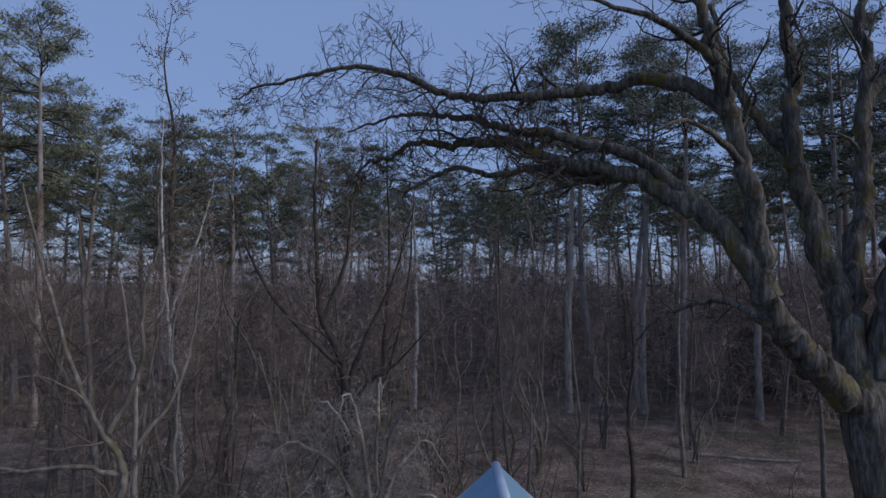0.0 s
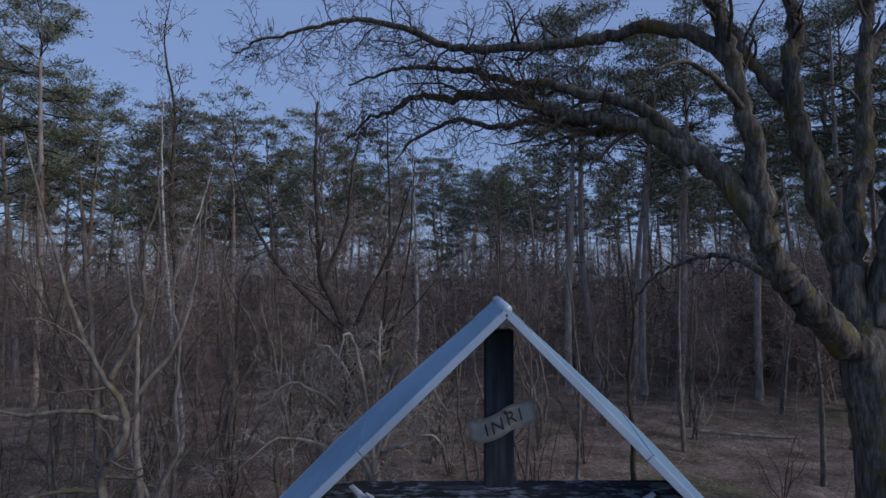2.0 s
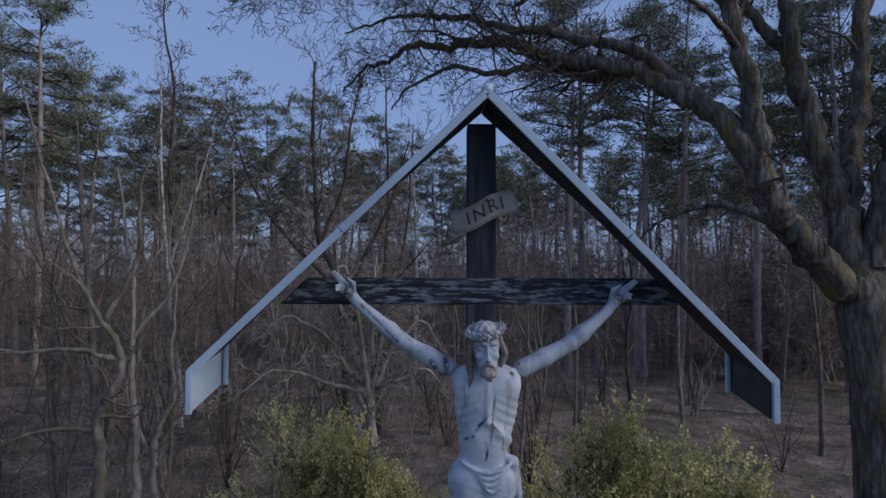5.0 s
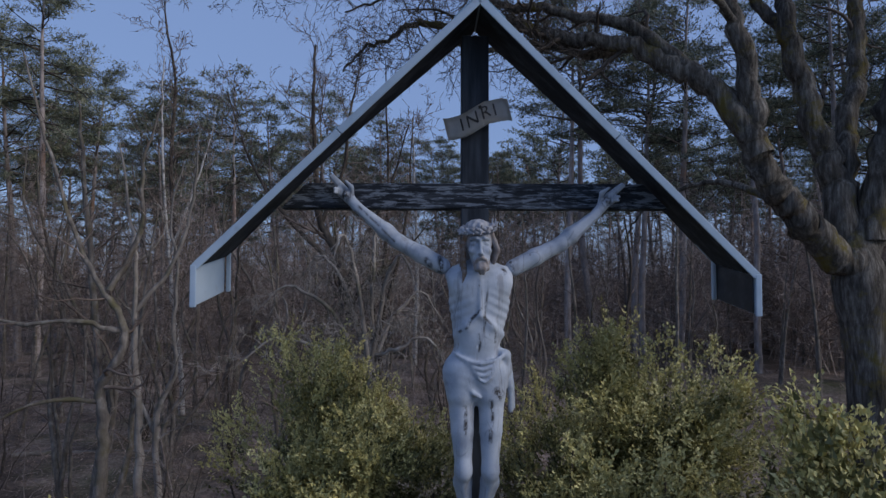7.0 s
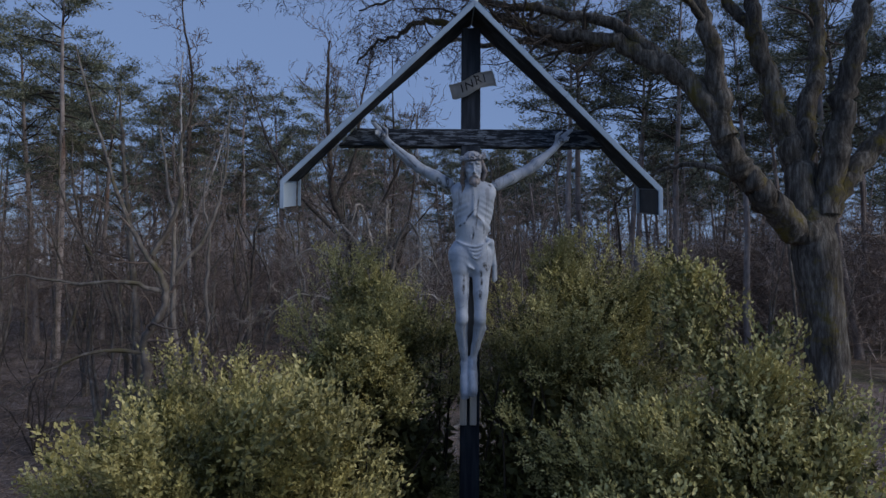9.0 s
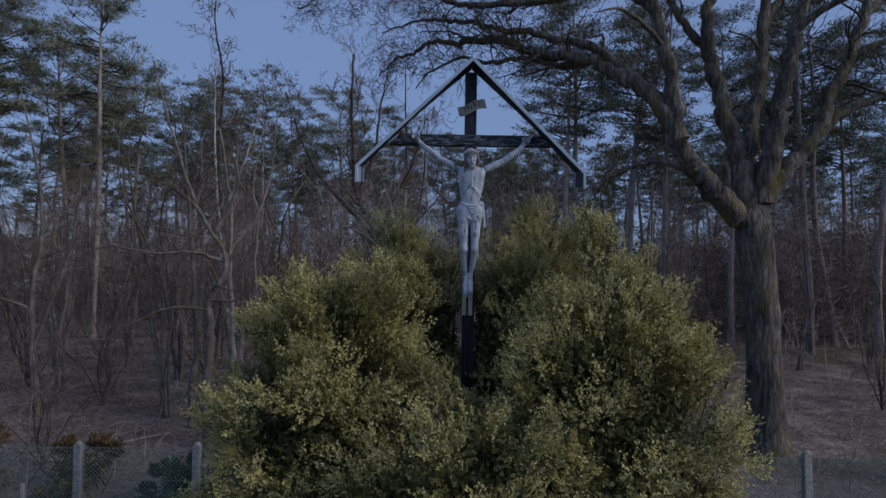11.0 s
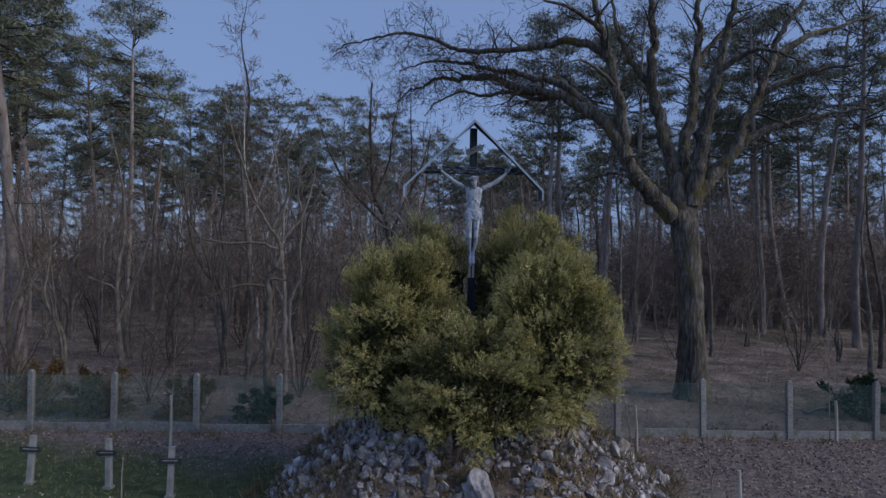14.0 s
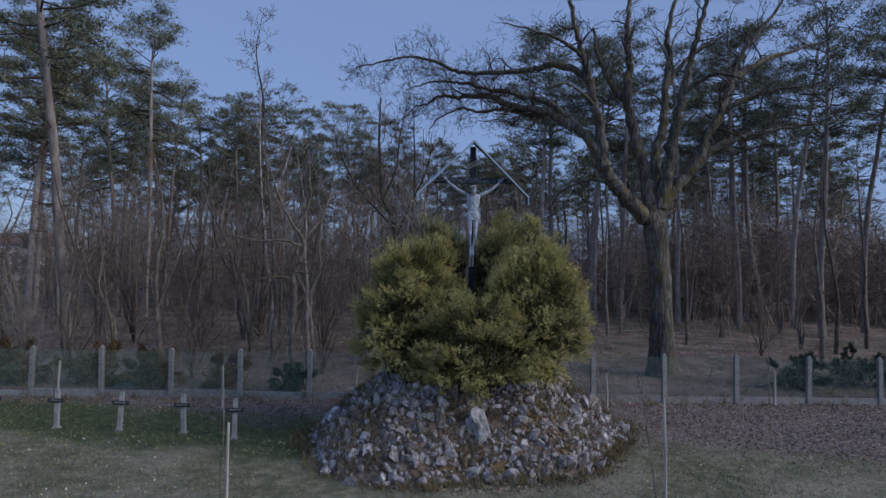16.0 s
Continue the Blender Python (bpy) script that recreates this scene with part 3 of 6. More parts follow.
        v.co = (x, -0.0365 - 0.012 * math.cos(u * 7) - z, y + 0.022 * math.sin(u * 5.2) * (1 if u < 0.2 else 0.7))
    bmesh.ops.subdivide_edges(bm, edges=[e for e in bm.edges if e.calc_length() > 0.05], cuts=1)
    part("lettering", bm, INK, board, "four black capital letters")
    part("nail", box((0.014, 0.02, 0.014), (0.02, -0.045, 0.045), 0.003), INK, board)


build_cross()

# ---- the statue on the cross: one mesh from blended solids ----


def surface_nets(val, origin, step):
    """The zero surface of a field on a grid, as verts and quads."""
    s = val < 0
    nx, ny, nz = val.shape
    acc = np.zeros((nx - 1, ny - 1, nz - 1, 3))
    cnt = np.zeros((nx - 1, ny - 1, nz - 1))
    c = [(i, j, k) for i in (0, 1) for j in (0, 1) for k in (0, 1)]

    def at(a, o):
        return a[o[0]:nx - 1 + o[0], o[1]:ny - 1 + o[1], o[2]:nz - 1 + o[2]]
    for a in c:
        for ax in range(3):
            if a[ax] == 0:
                b = list(a)
                b[ax] = 1
                va, vb = at(val, a), at(val, b)
                cross = (va < 0) != (vb < 0)
                t = np.where(cross, va / np.where(cross, va - vb, 1), 0)
                for d in range(3):
                    acc[..., d] += np.where(cross, a[d] + (t if d == ax else 0), 0)
                cnt += cross
    live = cnt > 0
    idx = np.full(live.shape, -1)
    idx[live] = np.arange(live.sum())
    cell = np.argwhere(live)
    verts = (cell + acc[live] / cnt[live][:, None]) * step + origin
    quads = []
    for ax in range(3):
        o1, o2 = [d for d in range(3) if d != ax]
        lo = [slice(None)] * 3
        hi = [slice(None)] * 3
        lo[ax], hi[ax] = slice(0, -1), slice(1, None)
        cr = s[tuple(lo)] != s[tuple(hi)]
        e = np.argwhere(cr)
        e = e[(e[:, o1] > 0) & (e[:, o2] > 0) & (e[:, o1] < val.shape[o1] - 1) & (e[:, o2] < val.shape[o2] - 1)]
        inside = s[tuple(e.T)]
        q = []
        for da, db in ((1, 1), (0, 1), (0, 0), (1, 0)):
            p = e.copy()
            p[:, o1] -= da
            p[:, o2] -= db
            q.append(idx[tuple(p.T)])
        q = np.stack(q, 1)
        flip = inside if ax != 1 else ~inside
        q[~flip] = q[~flip][:, ::-1]
        quads.append(q)
    return verts, np.concatenate(quads)


class Solid:
    """A field on a grid into which round solids are blended, each with its paint."""

    def __init__(self, lo, hi, step, rounds=3):
        self.rounds = rounds
        self.lo, self.step = np.array(lo, float), step
        self.n = np.ceil((np.array(hi) - self.lo) / step).astype(int)
        self.X, self.Y, self.Z = np.meshgrid(*[self.lo[k] + step * np.arange(self.n[k]) for k in range(3)], indexing="ij")
        self.field = np.full(self.X.shape, 0.5)
        self.tone = np.zeros(self.X.shape)

    def blend(self, build, a, b, pad, k, tone):
        p0, p1 = np.minimum(a, b) - pad, np.maximum(a, b) + pad
        i0 = np.clip(((p0 - self.lo) / self.step).astype(int), 0, self.n - 1)
        i1 = np.clip(((p1 - self.lo) / self.step).astype(int) + 2, 1, self.n)
        sl = tuple(slice(i0[d], i1[d]) for d in range(3))
        d = build(self.X[sl], self.Y[sl], self.Z[sl])
        f = self.field[sl]
        h = np.clip(0.5 + 0.5 * (f - d) / k, 0, 1)
        self.field[sl] = f * (1 - h) + d * h - k * h * (1 - h)
        self.tone[sl] = self.tone[sl] * (1 - h) + tone * h

    def capsule(self, a, b, ra, rb, k=0.02, flat=1.0, tone=0.0):
        a, b = np.array(a, float), np.array(b, float)
        ab = b - a

        def f(x, y, z):
            t = np.clip(((x - a[0]) * ab[0] + (y - a[1]) * ab[1] + (z - a[2]) * ab[2]) / (ab @ ab), 0, 1)
            return np.sqrt((x - a[0] - ab[0] * t) ** 2 + ((y - a[1] - ab[1] * t) / flat) ** 2 + (z - a[2] - ab[2] * t) ** 2) - (ra + (rb - ra) * t)
        self.blend(f, a, b, max(ra, rb) + 0.06, k, tone)

    def chain(self, pts, radii, k=0.01, flat=1.0, tone=0.0):
        for (a, b), (ra, rb) in zip(zip(pts, pts[1:]), zip(radii, radii[1:])):
            self.capsule(a, b, ra, rb, k, flat, tone)

    def ball(self, c, r, k=0.03, wave=None, tone=0.0):
        c, r = np.array(c, float), np.array(r, float)

        def f(x, y, z):
            q = np.sqrt(((x - c[0]) / r[0]) ** 2 + ((y - c[1]) / r[1]) ** 2 + ((z - c[2]) / r[2]) ** 2)
            d = (q - 1) * r.min()
            return d + wave(x, y, z) if wave else d
        self.blend(f, c - r, c + r, 0.06, k, tone)

    def carve(self, c, r):
        d = (np.sqrt(((self.X - c[0]) / r[0]) ** 2 + ((self.Y - c[1]) / r[1]) ** 2 + ((self.Z - c[2]) / r[2]) ** 2) - 1) * min(r)
        self.field = np.maximum(self.field, -d)

    def surface(self):
        v, q = surface_nets(self.field, self.lo, self.step)
        for _ in range(self.rounds):           # evens out the steps of the grid
            total, times = np.zeros_like(v), np.zeros(len(v))
            for k in range(4):
                np.add.at(total, q[:, k], v[q[:, (k + 1) % 4]] + v[q[:, (k + 3) % 4]])
                np.add.at(times, q[:, k], 2)
            v = v * 0.4 + total / times[:, None] * 0.6
        i = np.clip(np.round((v - self.lo) / self.step).astype(int), 0, self.n - 1)
        return v, q, self.tone[tuple(i.T)]


def statue_body():
    s = Solid((-0.24, -0.33, 4.06), (0.25, 0.06, 5.76), 0.0058)
    # chest narrowing to the waist, ribs falling away from the breastbone
    ribs = lambda x, y, z: 0.0021 * np.sin((z + 0.5 * np.abs(x - 0.012)) * 150) * np.clip((np.abs(x - 0.012) - 0.02) / 0.04, 0, 1) * np.clip((z - 5.33) / 0.05, 0, 1) * np.clip((5.58 - z) / 0.05, 0, 1)
    s.ball((0.013, -0.155, 5.5), (0.148, 0.098, 0.2), 0.03, ribs)
    s.ball((0.012, -0.14, 5.618), (0.168, 0.078, 0.058), 0.03)
    s.ball((-0.055, -0.205, 5.575), (0.075, 0.036, 0.052), 0.04)
    s.ball((0.085, -0.205, 5.575), (0.075, 0.036, 0.052), 0.04)
    s.capsule((0.013, -0.245, 5.6), (0.012, -0.255, 5.43), 0.008, 0.01, 0.012)
    for sg in (-1, 1):                        # collar bones, rib arch
        s.capsule((0.016 + 0.02 * sg, -0.205, 5.625), (0.016 + 0.125 * sg, -0.17, 5.652), 0.009, 0.01, 0.014)
        s.chain([(0.012 + 0.008 * sg, -0.25, 5.425), (0.012 + 0.06 * sg, -0.238, 5.375), (0.012 + 0.112 * sg, -0.18, 5.33)], (0.007, 0.008, 0.006), 0.02)
    s.ball((0.003, -0.15, 5.31), (0.11, 0.076, 0.15), 0.045)
    s.ball((0.003, -0.215, 5.31), (0.06, 0.03, 0.07), 0.05)
    s.carve((0.004, -0.25, 5.285), (0.007, 0.012, 0.009))
    # cloth round the hips: flat wrap, hanging folds in front, a loose end at the side
    wrap = lambda x, y, z: 0.0016 * np.sin((z * 0.8 + 0.6 * x + 2.0 * (x - 0.02) ** 2) * 190) * np.clip((5.2 - z) / 0.05, 0, 1)
    s.ball((-0.006, -0.152, 5.145), (0.153, 0.098, 0.135), 0.035, wrap)
    for sg in (-1, 1):
        s.capsule((-0.004 + 0.07 * sg, -0.165, 5.15), (-0.004 + 0.068 * sg, -0.178, 5.045), 0.08, 0.074, 0.03)
    for k in range(4):
        pts, rad = [], []
        for j in range(13):
            u = j / 6 - 1
            pts.append((0.012 + 0.006 * k + (0.128 - 0.013 * k) * u, -0.152 - (0.099 + 0.003 * k) * math.sqrt(1 - (0.86 * u) ** 2), 5.252 - 0.004 * k - (0.05 + 0.024 * k) * (1 - abs(u) ** 1.7)))
            rad.append(0.0085 - 0.0008 * k - 0.003 * abs(u))
        s.chain(pts, rad, 0.007)
    for k in range(4):                        # slanting folds over the left thigh
        s.capsule((-0.135 + 0.02 * k, -0.2, 5.19 - 0.03 * k), (-0.02 + 0.012 * k, -0.252, 5.06 - 0.006 * k), 0.006, 0.005, 0.012)
    s.chain([(0.115, -0.19, 5.25), (0.135, -0.185, 5.235), (0.15, -0.17, 5.16)], (0.02, 0.026, 0.022), 0.014)
    for w in (0.0, 0.014, 0.028):
        s.chain([(0.146 + w * 0.4, -0.175 + w, 5.2), (0.162 + w * 0.4, -0.165 + w, 5.08), (0.164 + w * 0.5, -0.15 + w, 4.965 + 0.4 * w)], (0.013, 0.014, 0.014), 0.006)
    # legs side by side, feet laid over each other
    for hip, knee, calf, ankle, toe in (((-0.076, -0.165, 5.09), (-0.066, -0.212, 4.7), (-0.068, -0.168, 4.63), (-0.042, -0.125, 4.37), (-0.042, -0.205, 4.175)),
                                        ((0.07, -0.165, 5.09), (0.06, -0.212, 4.7), (0.062, -0.168, 4.63), (0.014, -0.135, 4.4), (0.012, -0.225, 4.2))):
        s.chain([hip, ((hip[0] + knee[0]) / 2, -0.198, 4.88), knee], (0.068, 0.054, 0.038), 0.008)
        s.ball((knee[0], knee[1] - 0.016, knee[2] - 0.005), (0.034, 0.034, 0.05), 0.03)
        shin = [0.4 * calf[d] + 0.6 * ankle[d] for d in range(3)]
        s.chain([knee, calf, shin, ankle], (0.038, 0.044, 0.03, 0.024), 0.016)
        s.capsule((knee[0], knee[1] - 0.01, knee[2] - 0.06), (ankle[0], ankle[1] - 0.024, ankle[2] + 0.03), 0.016, 0.01, 0.016)
        s.ball((ankle[0], ankle[1] - 0.004, ankle[2]), (0.034, 0.028, 0.024), 0.012)
        s.chain([ankle, [(ankle[d] + toe[d]) / 2 for d in range(3)], toe], (0.028, 0.034, 0.034), 0.012)
        for j in range(4):
            x = toe[0] + (j - 1.5) * 0.015
            s.capsule((x, toe[1] - 0.005, toe[2]), (x, toe[1] - 0.012, toe[2] - 0.04 + 0.004 * abs(j - 1)), 0.0095, 0.008, 0.004)
    s.capsule((0.01, -0.15, 5.62), (0.012, -0.2, 5.72), 0.044, 0.042, 0.02)
    return s.surface()


def statue_arm(sg, sh, el, wr, palm, along):
    """One arm, let into the shoulder with an open joint; along: the way of the fingers."""
    x = [p[0] for p in (sh, palm)]
    s = Solid((min(x) - 0.16, -0.22, 5.58), (max(x) + 0.16, -0.02, 6.17), 0.006)
    sh, el, wr, palm, d = (np.array(p, float) for p in (sh, el, wr, palm, along))
    s.chain([sh, sh * 0.55 + el * 0.45 + np.array([0, -0.006, 0]), el], (0.042, 0.043, 0.035), 0.012)
    mid = el * 0.72 + wr * 0.28
    s.chain([el, mid, wr], (0.036, 0.039, 0.024), 0.02)
    for off in (-0.012, 0.013):               # sinews from elbow to wrist
        n = np.array([-(wr - el)[2], 0, (wr - el)[0]]) / np.linalg.norm(wr - el) * off
        s.capsule(mid + n * 1.3 + np.array([0, -0.028, 0]), wr + n + np.array([0, -0.016, 0]), 0.011, 0.008, 0.008)
    s.capsule(wr, palm, 0.024, 0.03, 0.014, 0.75)
    side = np.array([-d[2], 0, d[0]]) * sg
    for j, (off, long, bend) in enumerate(((0.02, 0.1, 0.0), (0.006, 0.105, 0.0), (-0.009, 0.05, 0.045), (-0.022, 0.035, 0.045))):
        a = palm + side * off + d * 0.015
        b = a + d * long * 0.55 + np.array([0, -0.012, 0])
        s.chain([a, b, b + d * long * 0.45 - np.array([0, bend * 0.6, bend * 0.3])], (0.0115, 0.0105, 0.008), 0.004)
    s.chain([palm - d * 0.02 + side * 0.02, palm + side * 0.04 + np.array([0, -0.02, 0.01]), palm + side * 0.045 + d * 0.045 + np.array([0, -0.03, 0.0])], (0.013, 0.012, 0.008), 0.006)
    s.ball(palm + np.array([0, -0.028, 0]), (0.011, 0.012, 0.011), 0.004)
    return s.surface()


def statue_head():
    s = Solid((-0.14, -0.345, 5.52), (0.165, -0.07, 5.93), 0.0036, 1)
    tan, brown = 0.28, 1.0
    s.capsule((0.012, -0.17, 5.62), (0.012, -0.2, 5.72), 0.042, 0.042, 0.015)
    s.ball((0.004, -0.2, 5.785), (0.068, 0.08, 0.078), 0.015, tone=0.8)
    s.ball((0.009, -0.232, 5.75), (0.055, 0.062, 0.086), 0.012)
    s.ball((0.015, -0.252, 5.69), (0.04, 0.045, 0.055), 0.02)
    s.chain([(-0.035, -0.276, 5.785), (-0.012, -0.293, 5.79), (0.008, -0.293, 5.783), (0.028, -0.293, 5.79), (0.05, -0.276, 5.785)], (0.006, 0.008, 0.006, 0.008, 0.006), 0.008)
    for x in (-0.02, 0.036):
        s.carve((x, -0.296, 5.765), (0.019, 0.016, 0.012))
        s.ball((x, -0.276, 5.763), (0.015, 0.012, 0.008), 0.005)
        s.ball((x + (x - 0.008) * 0.35, -0.272, 5.732), (0.017, 0.018, 0.016), 0.014)
    s.chain([(0.008, -0.29, 5.785), (0.009, -0.304, 5.75), (0.011, -0.321, 5.719)], (0.006, 0.0065, 0.009), 0.007)
    for sg in (-1, 1):
        s.ball((0.011 + 0.009 * sg, -0.306, 5.714), (0.008, 0.009, 0.006), 0.004)
        s.chain([(0.013 + 0.003 * sg, -0.303, 5.7), (0.013 + 0.022 * sg, -0.295, 5.688), (0.013 + 0.03 * sg, -0.283, 5.668)], (0.007, 0.006, 0.004), 0.004, tone=0.75)
        for w in (0.0, 1.0):                  # the parted beard
            s.chain([(0.014 + (0.008 + 0.02 * w) * sg, -0.283 + 0.014 * w, 5.68), (0.015 + (0.008 + 0.014 * w) * sg, -0.292 + 0.012 * w, 5.65), (0.018 + 0.007 * sg, -0.286, 5.624 + 0.012 * w)], (0.014, 0.015, 0.007), 0.005, tone=0.75)
    s.capsule((0.0, -0.3, 5.692), (0.028, -0.3, 5.692), 0.004, 0.004, 0.003, tone=0.3)
    # long hair: locks that fall to the breast on one side, curled back on the other
    for w in range(3):
        s.chain([(-0.052 - 0.004 * w, -0.236 + 0.024 * w, 5.815), (-0.067, -0.232 + 0.024 * w, 5.755), (-0.066 - 0.003 * w, -0.228 + 0.02 * w, 5.69), (-0.062 - 0.006 * w, -0.238 + 0.02 * w, 5.63), (-0.073, -0.24 + 0.016 * w, 5.565 + 0.02 * w)],
                (0.012, 0.013, 0.012, 0.011, 0.006), 0.004, tone=brown)
        s.chain([(0.064 + 0.004 * w, -0.236 + 0.024 * w, 5.82), (0.081, -0.226 + 0.022 * w, 5.775), (0.096 - 0.006 * w, -0.216 + 0.02 * w, 5.738), (0.086 - 0.006 * w, -0.205 + 0.016 * w, 5.7), (0.07, -0.18, 5.65)],
                (0.012, 0.013, 0.014, 0.012, 0.008), 0.004, tone=0.7)
    # the plaited wreath with small leaves and thorns
    rng = np.random.default_rng(4)
    cx, cy = 0.002, -0.212
    for strand in (0, 1, 2):
        ring = [(cx + (0.078 + 0.006 * math.sin(6 * t + strand * 2.1)) * math.cos(t), cy + (0.086 + 0.006 * math.sin(6 * t + strand * 2.1)) * math.sin(t),
                 5.838 + 0.012 * math.cos(6 * t + strand * 2.1) + 0.016 * math.sin(t) + 0.008 * math.cos(t)) for t in [2 * math.pi * k / 40 for k in range(41)]]
        s.chain(ring, [0.0072] * 41, 0.002, tone=tan)
        for p in ring:
            if rng.random() < 0.6:
                o = np.array([p[0] - cx, p[1] - cy, 0.0])
                q = np.array(p) + o * 0.14 + rng.normal(size=3) * 0.009 + np.array([0, 0, 0.004])
                s.capsule(p, q, 0.006, 0.0032, 0.0015, tone=tan + 0.3 * rng.random())
    for x, z in ((0.072, 5.885), (0.085, 5.882), (0.094, 5.868)):
        s.capsule((x - 0.006, -0.235, 5.845), (x, -0.24, z), 0.007, 0.004, 0.002, tone=0.2)
    s.ball((0.002, -0.205, 5.845), (0.06, 0.07, 0.04), 0.012, lambda x, y, z: 0.003 * np.sin(160 * x) * np.sin(120 * y), 0.35)
    return s.surface()


def build_statue():
    pieces = [statue_body(), statue_head(),
              statue_arm(-1, (-0.168, -0.135, 5.662), (-0.385, -0.12, 5.782), (-0.59, -0.105, 5.955), (-0.645, -0.1, 6.015), (-0.69, -0.05, 0.72)),
              statue_arm(1, (0.182, -0.135, 5.652), (0.42, -0.12, 5.772), (0.6, -0.105, 5.922), (0.65, -0.1, 5.985), (0.78, -0.05, 0.62))]
    v, q, tone, at = [], [], [], 0
    for pv, pq, pt in pieces:
        v.append(pv)
        q.append(pq + at)
        tone.append(pt)
        at += len(pv)
    v, q, tone = np.concatenate(v), np.concatenate(q), np.concatenate(tone)
    # open cracks and bare spots in the paint: where they run and how wide
    rng = np.random.default_rng(9)
    dark = np.zeros(len(v))
    for pts, wide in (([(0.04, -0.2, 5.63), (0.046, -0.24, 5.54), (0.036, -0.25, 5.47), (0.034, -0.25, 5.4), (0.024, -0.23, 5.33)], 0.0045),
                      ([(0.018, -0.25, 5.46), (-0.03, -0.25, 5.41), (-0.05, -0.24, 5.37), (-0.085, -0.22, 5.35)], 0.006),
                      ([(0.03, -0.25, 5.42), (0.07, -0.23, 5.38), (0.085, -0.22, 5.345), (0.082, -0.21, 5.3)], 0.006),
                      ([(0.165, -0.16, 5.68), (0.175, -0.18, 5.64), (0.188, -0.15, 5.58)], 0.007),
                      ([(-0.178, -0.17, 5.7), (-0.172, -0.18, 5.66), (-0.18, -0.15, 5.62)], 0.012),
                      ([(-0.245, -0.165, 5.69), (-0.225, -0.16, 5.665)], 0.012),
                      ([(0.125, -0.2, 5.64), (0.128, -0.2, 5.63)], 0.011),
                      ([(-0.06, -0.25, 5.0), (-0.056, -0.25, 4.93), (-0.06, -0.25, 4.88)], 0.008),
                      ([(0.062, -0.25, 5.03), (0.07, -0.25, 4.96), (0.06, -0.25, 4.9), (0.058, -0.25, 4.84)], 0.008),
                      ([(0.09, -0.24, 5.075), (0.108, -0.22, 5.045)], 0.016),
                      ([(-0.645, -0.14, 6.015), (-0.644, -0.14, 6.012)], 0.028),
                      ([(0.65, -0.14, 5.985), (0.651, -0.14, 5.983)], 0.026),
                      ([(-0.4, -0.16, 5.78), (-0.5, -0.14, 5.88), (-0.58, -0.13, 5.955)], 0.004),
                      ([(0.1, -0.2, 5.56), (0.105, -0.2, 5.53)], 0.009),
                      ([(0.005, -0.24, 5.26), (0.012, -0.24, 5.3), (0.004, -0.24, 5.34)], 0.005)):
        for a, b in zip(pts, pts[1:]):
            a, b = np.array(a), np.array(b)
            ab = (b - a) * np.array([1, 0.3, 1])
            w = (v - a) * np.array([1, 0.3, 1])
            t = np.clip((w @ ab) / (ab @ ab), 0, 1)
            d = np.linalg.norm(w - t[:, None] * ab, axis=1)
            front = v[:, 1] < -0.1
            dark = np.maximum(dark, np.where(front, np.clip(1.6 - d / wide, 0, 1), 0))
    me = mesh_of("statue", v, q, STATUE, True)
    for name, values in (("brown_paint", tone), ("bare_spot", dark)):
        me.attributes.new(name, "FLOAT", "POINT").data.foreach_set("value", values.astype(np.float32))
    ob = new("statue", me)
    ob.location = (CX, POST_Y, 0)
    tagged(ob, "weathered white painted figure fixed to the dark wooden cross", "statue")


build_statue()

# ---- evergreen shrubs on the mound ----


def clear_of_post(at, base, pts, *more):
    """Leaves out what would grow across the front of the post."""
    x, y, z = pts[:, 0] + at[0] - CX, pts[:, 1] + at[1], pts[:, 2] + base
    free = (np.abs(x) > 0.12 + 0.06 * np.clip(5.0 - z, 0, 1) + 0.05 * np.sin(9 * z) + 0.03 * np.sin(31 * z)) | (y > POST_Y + 0.08) | (z < 3.25 + 0.5 * np.abs(x))
    return [arr[free] for arr in (pts, *more)]


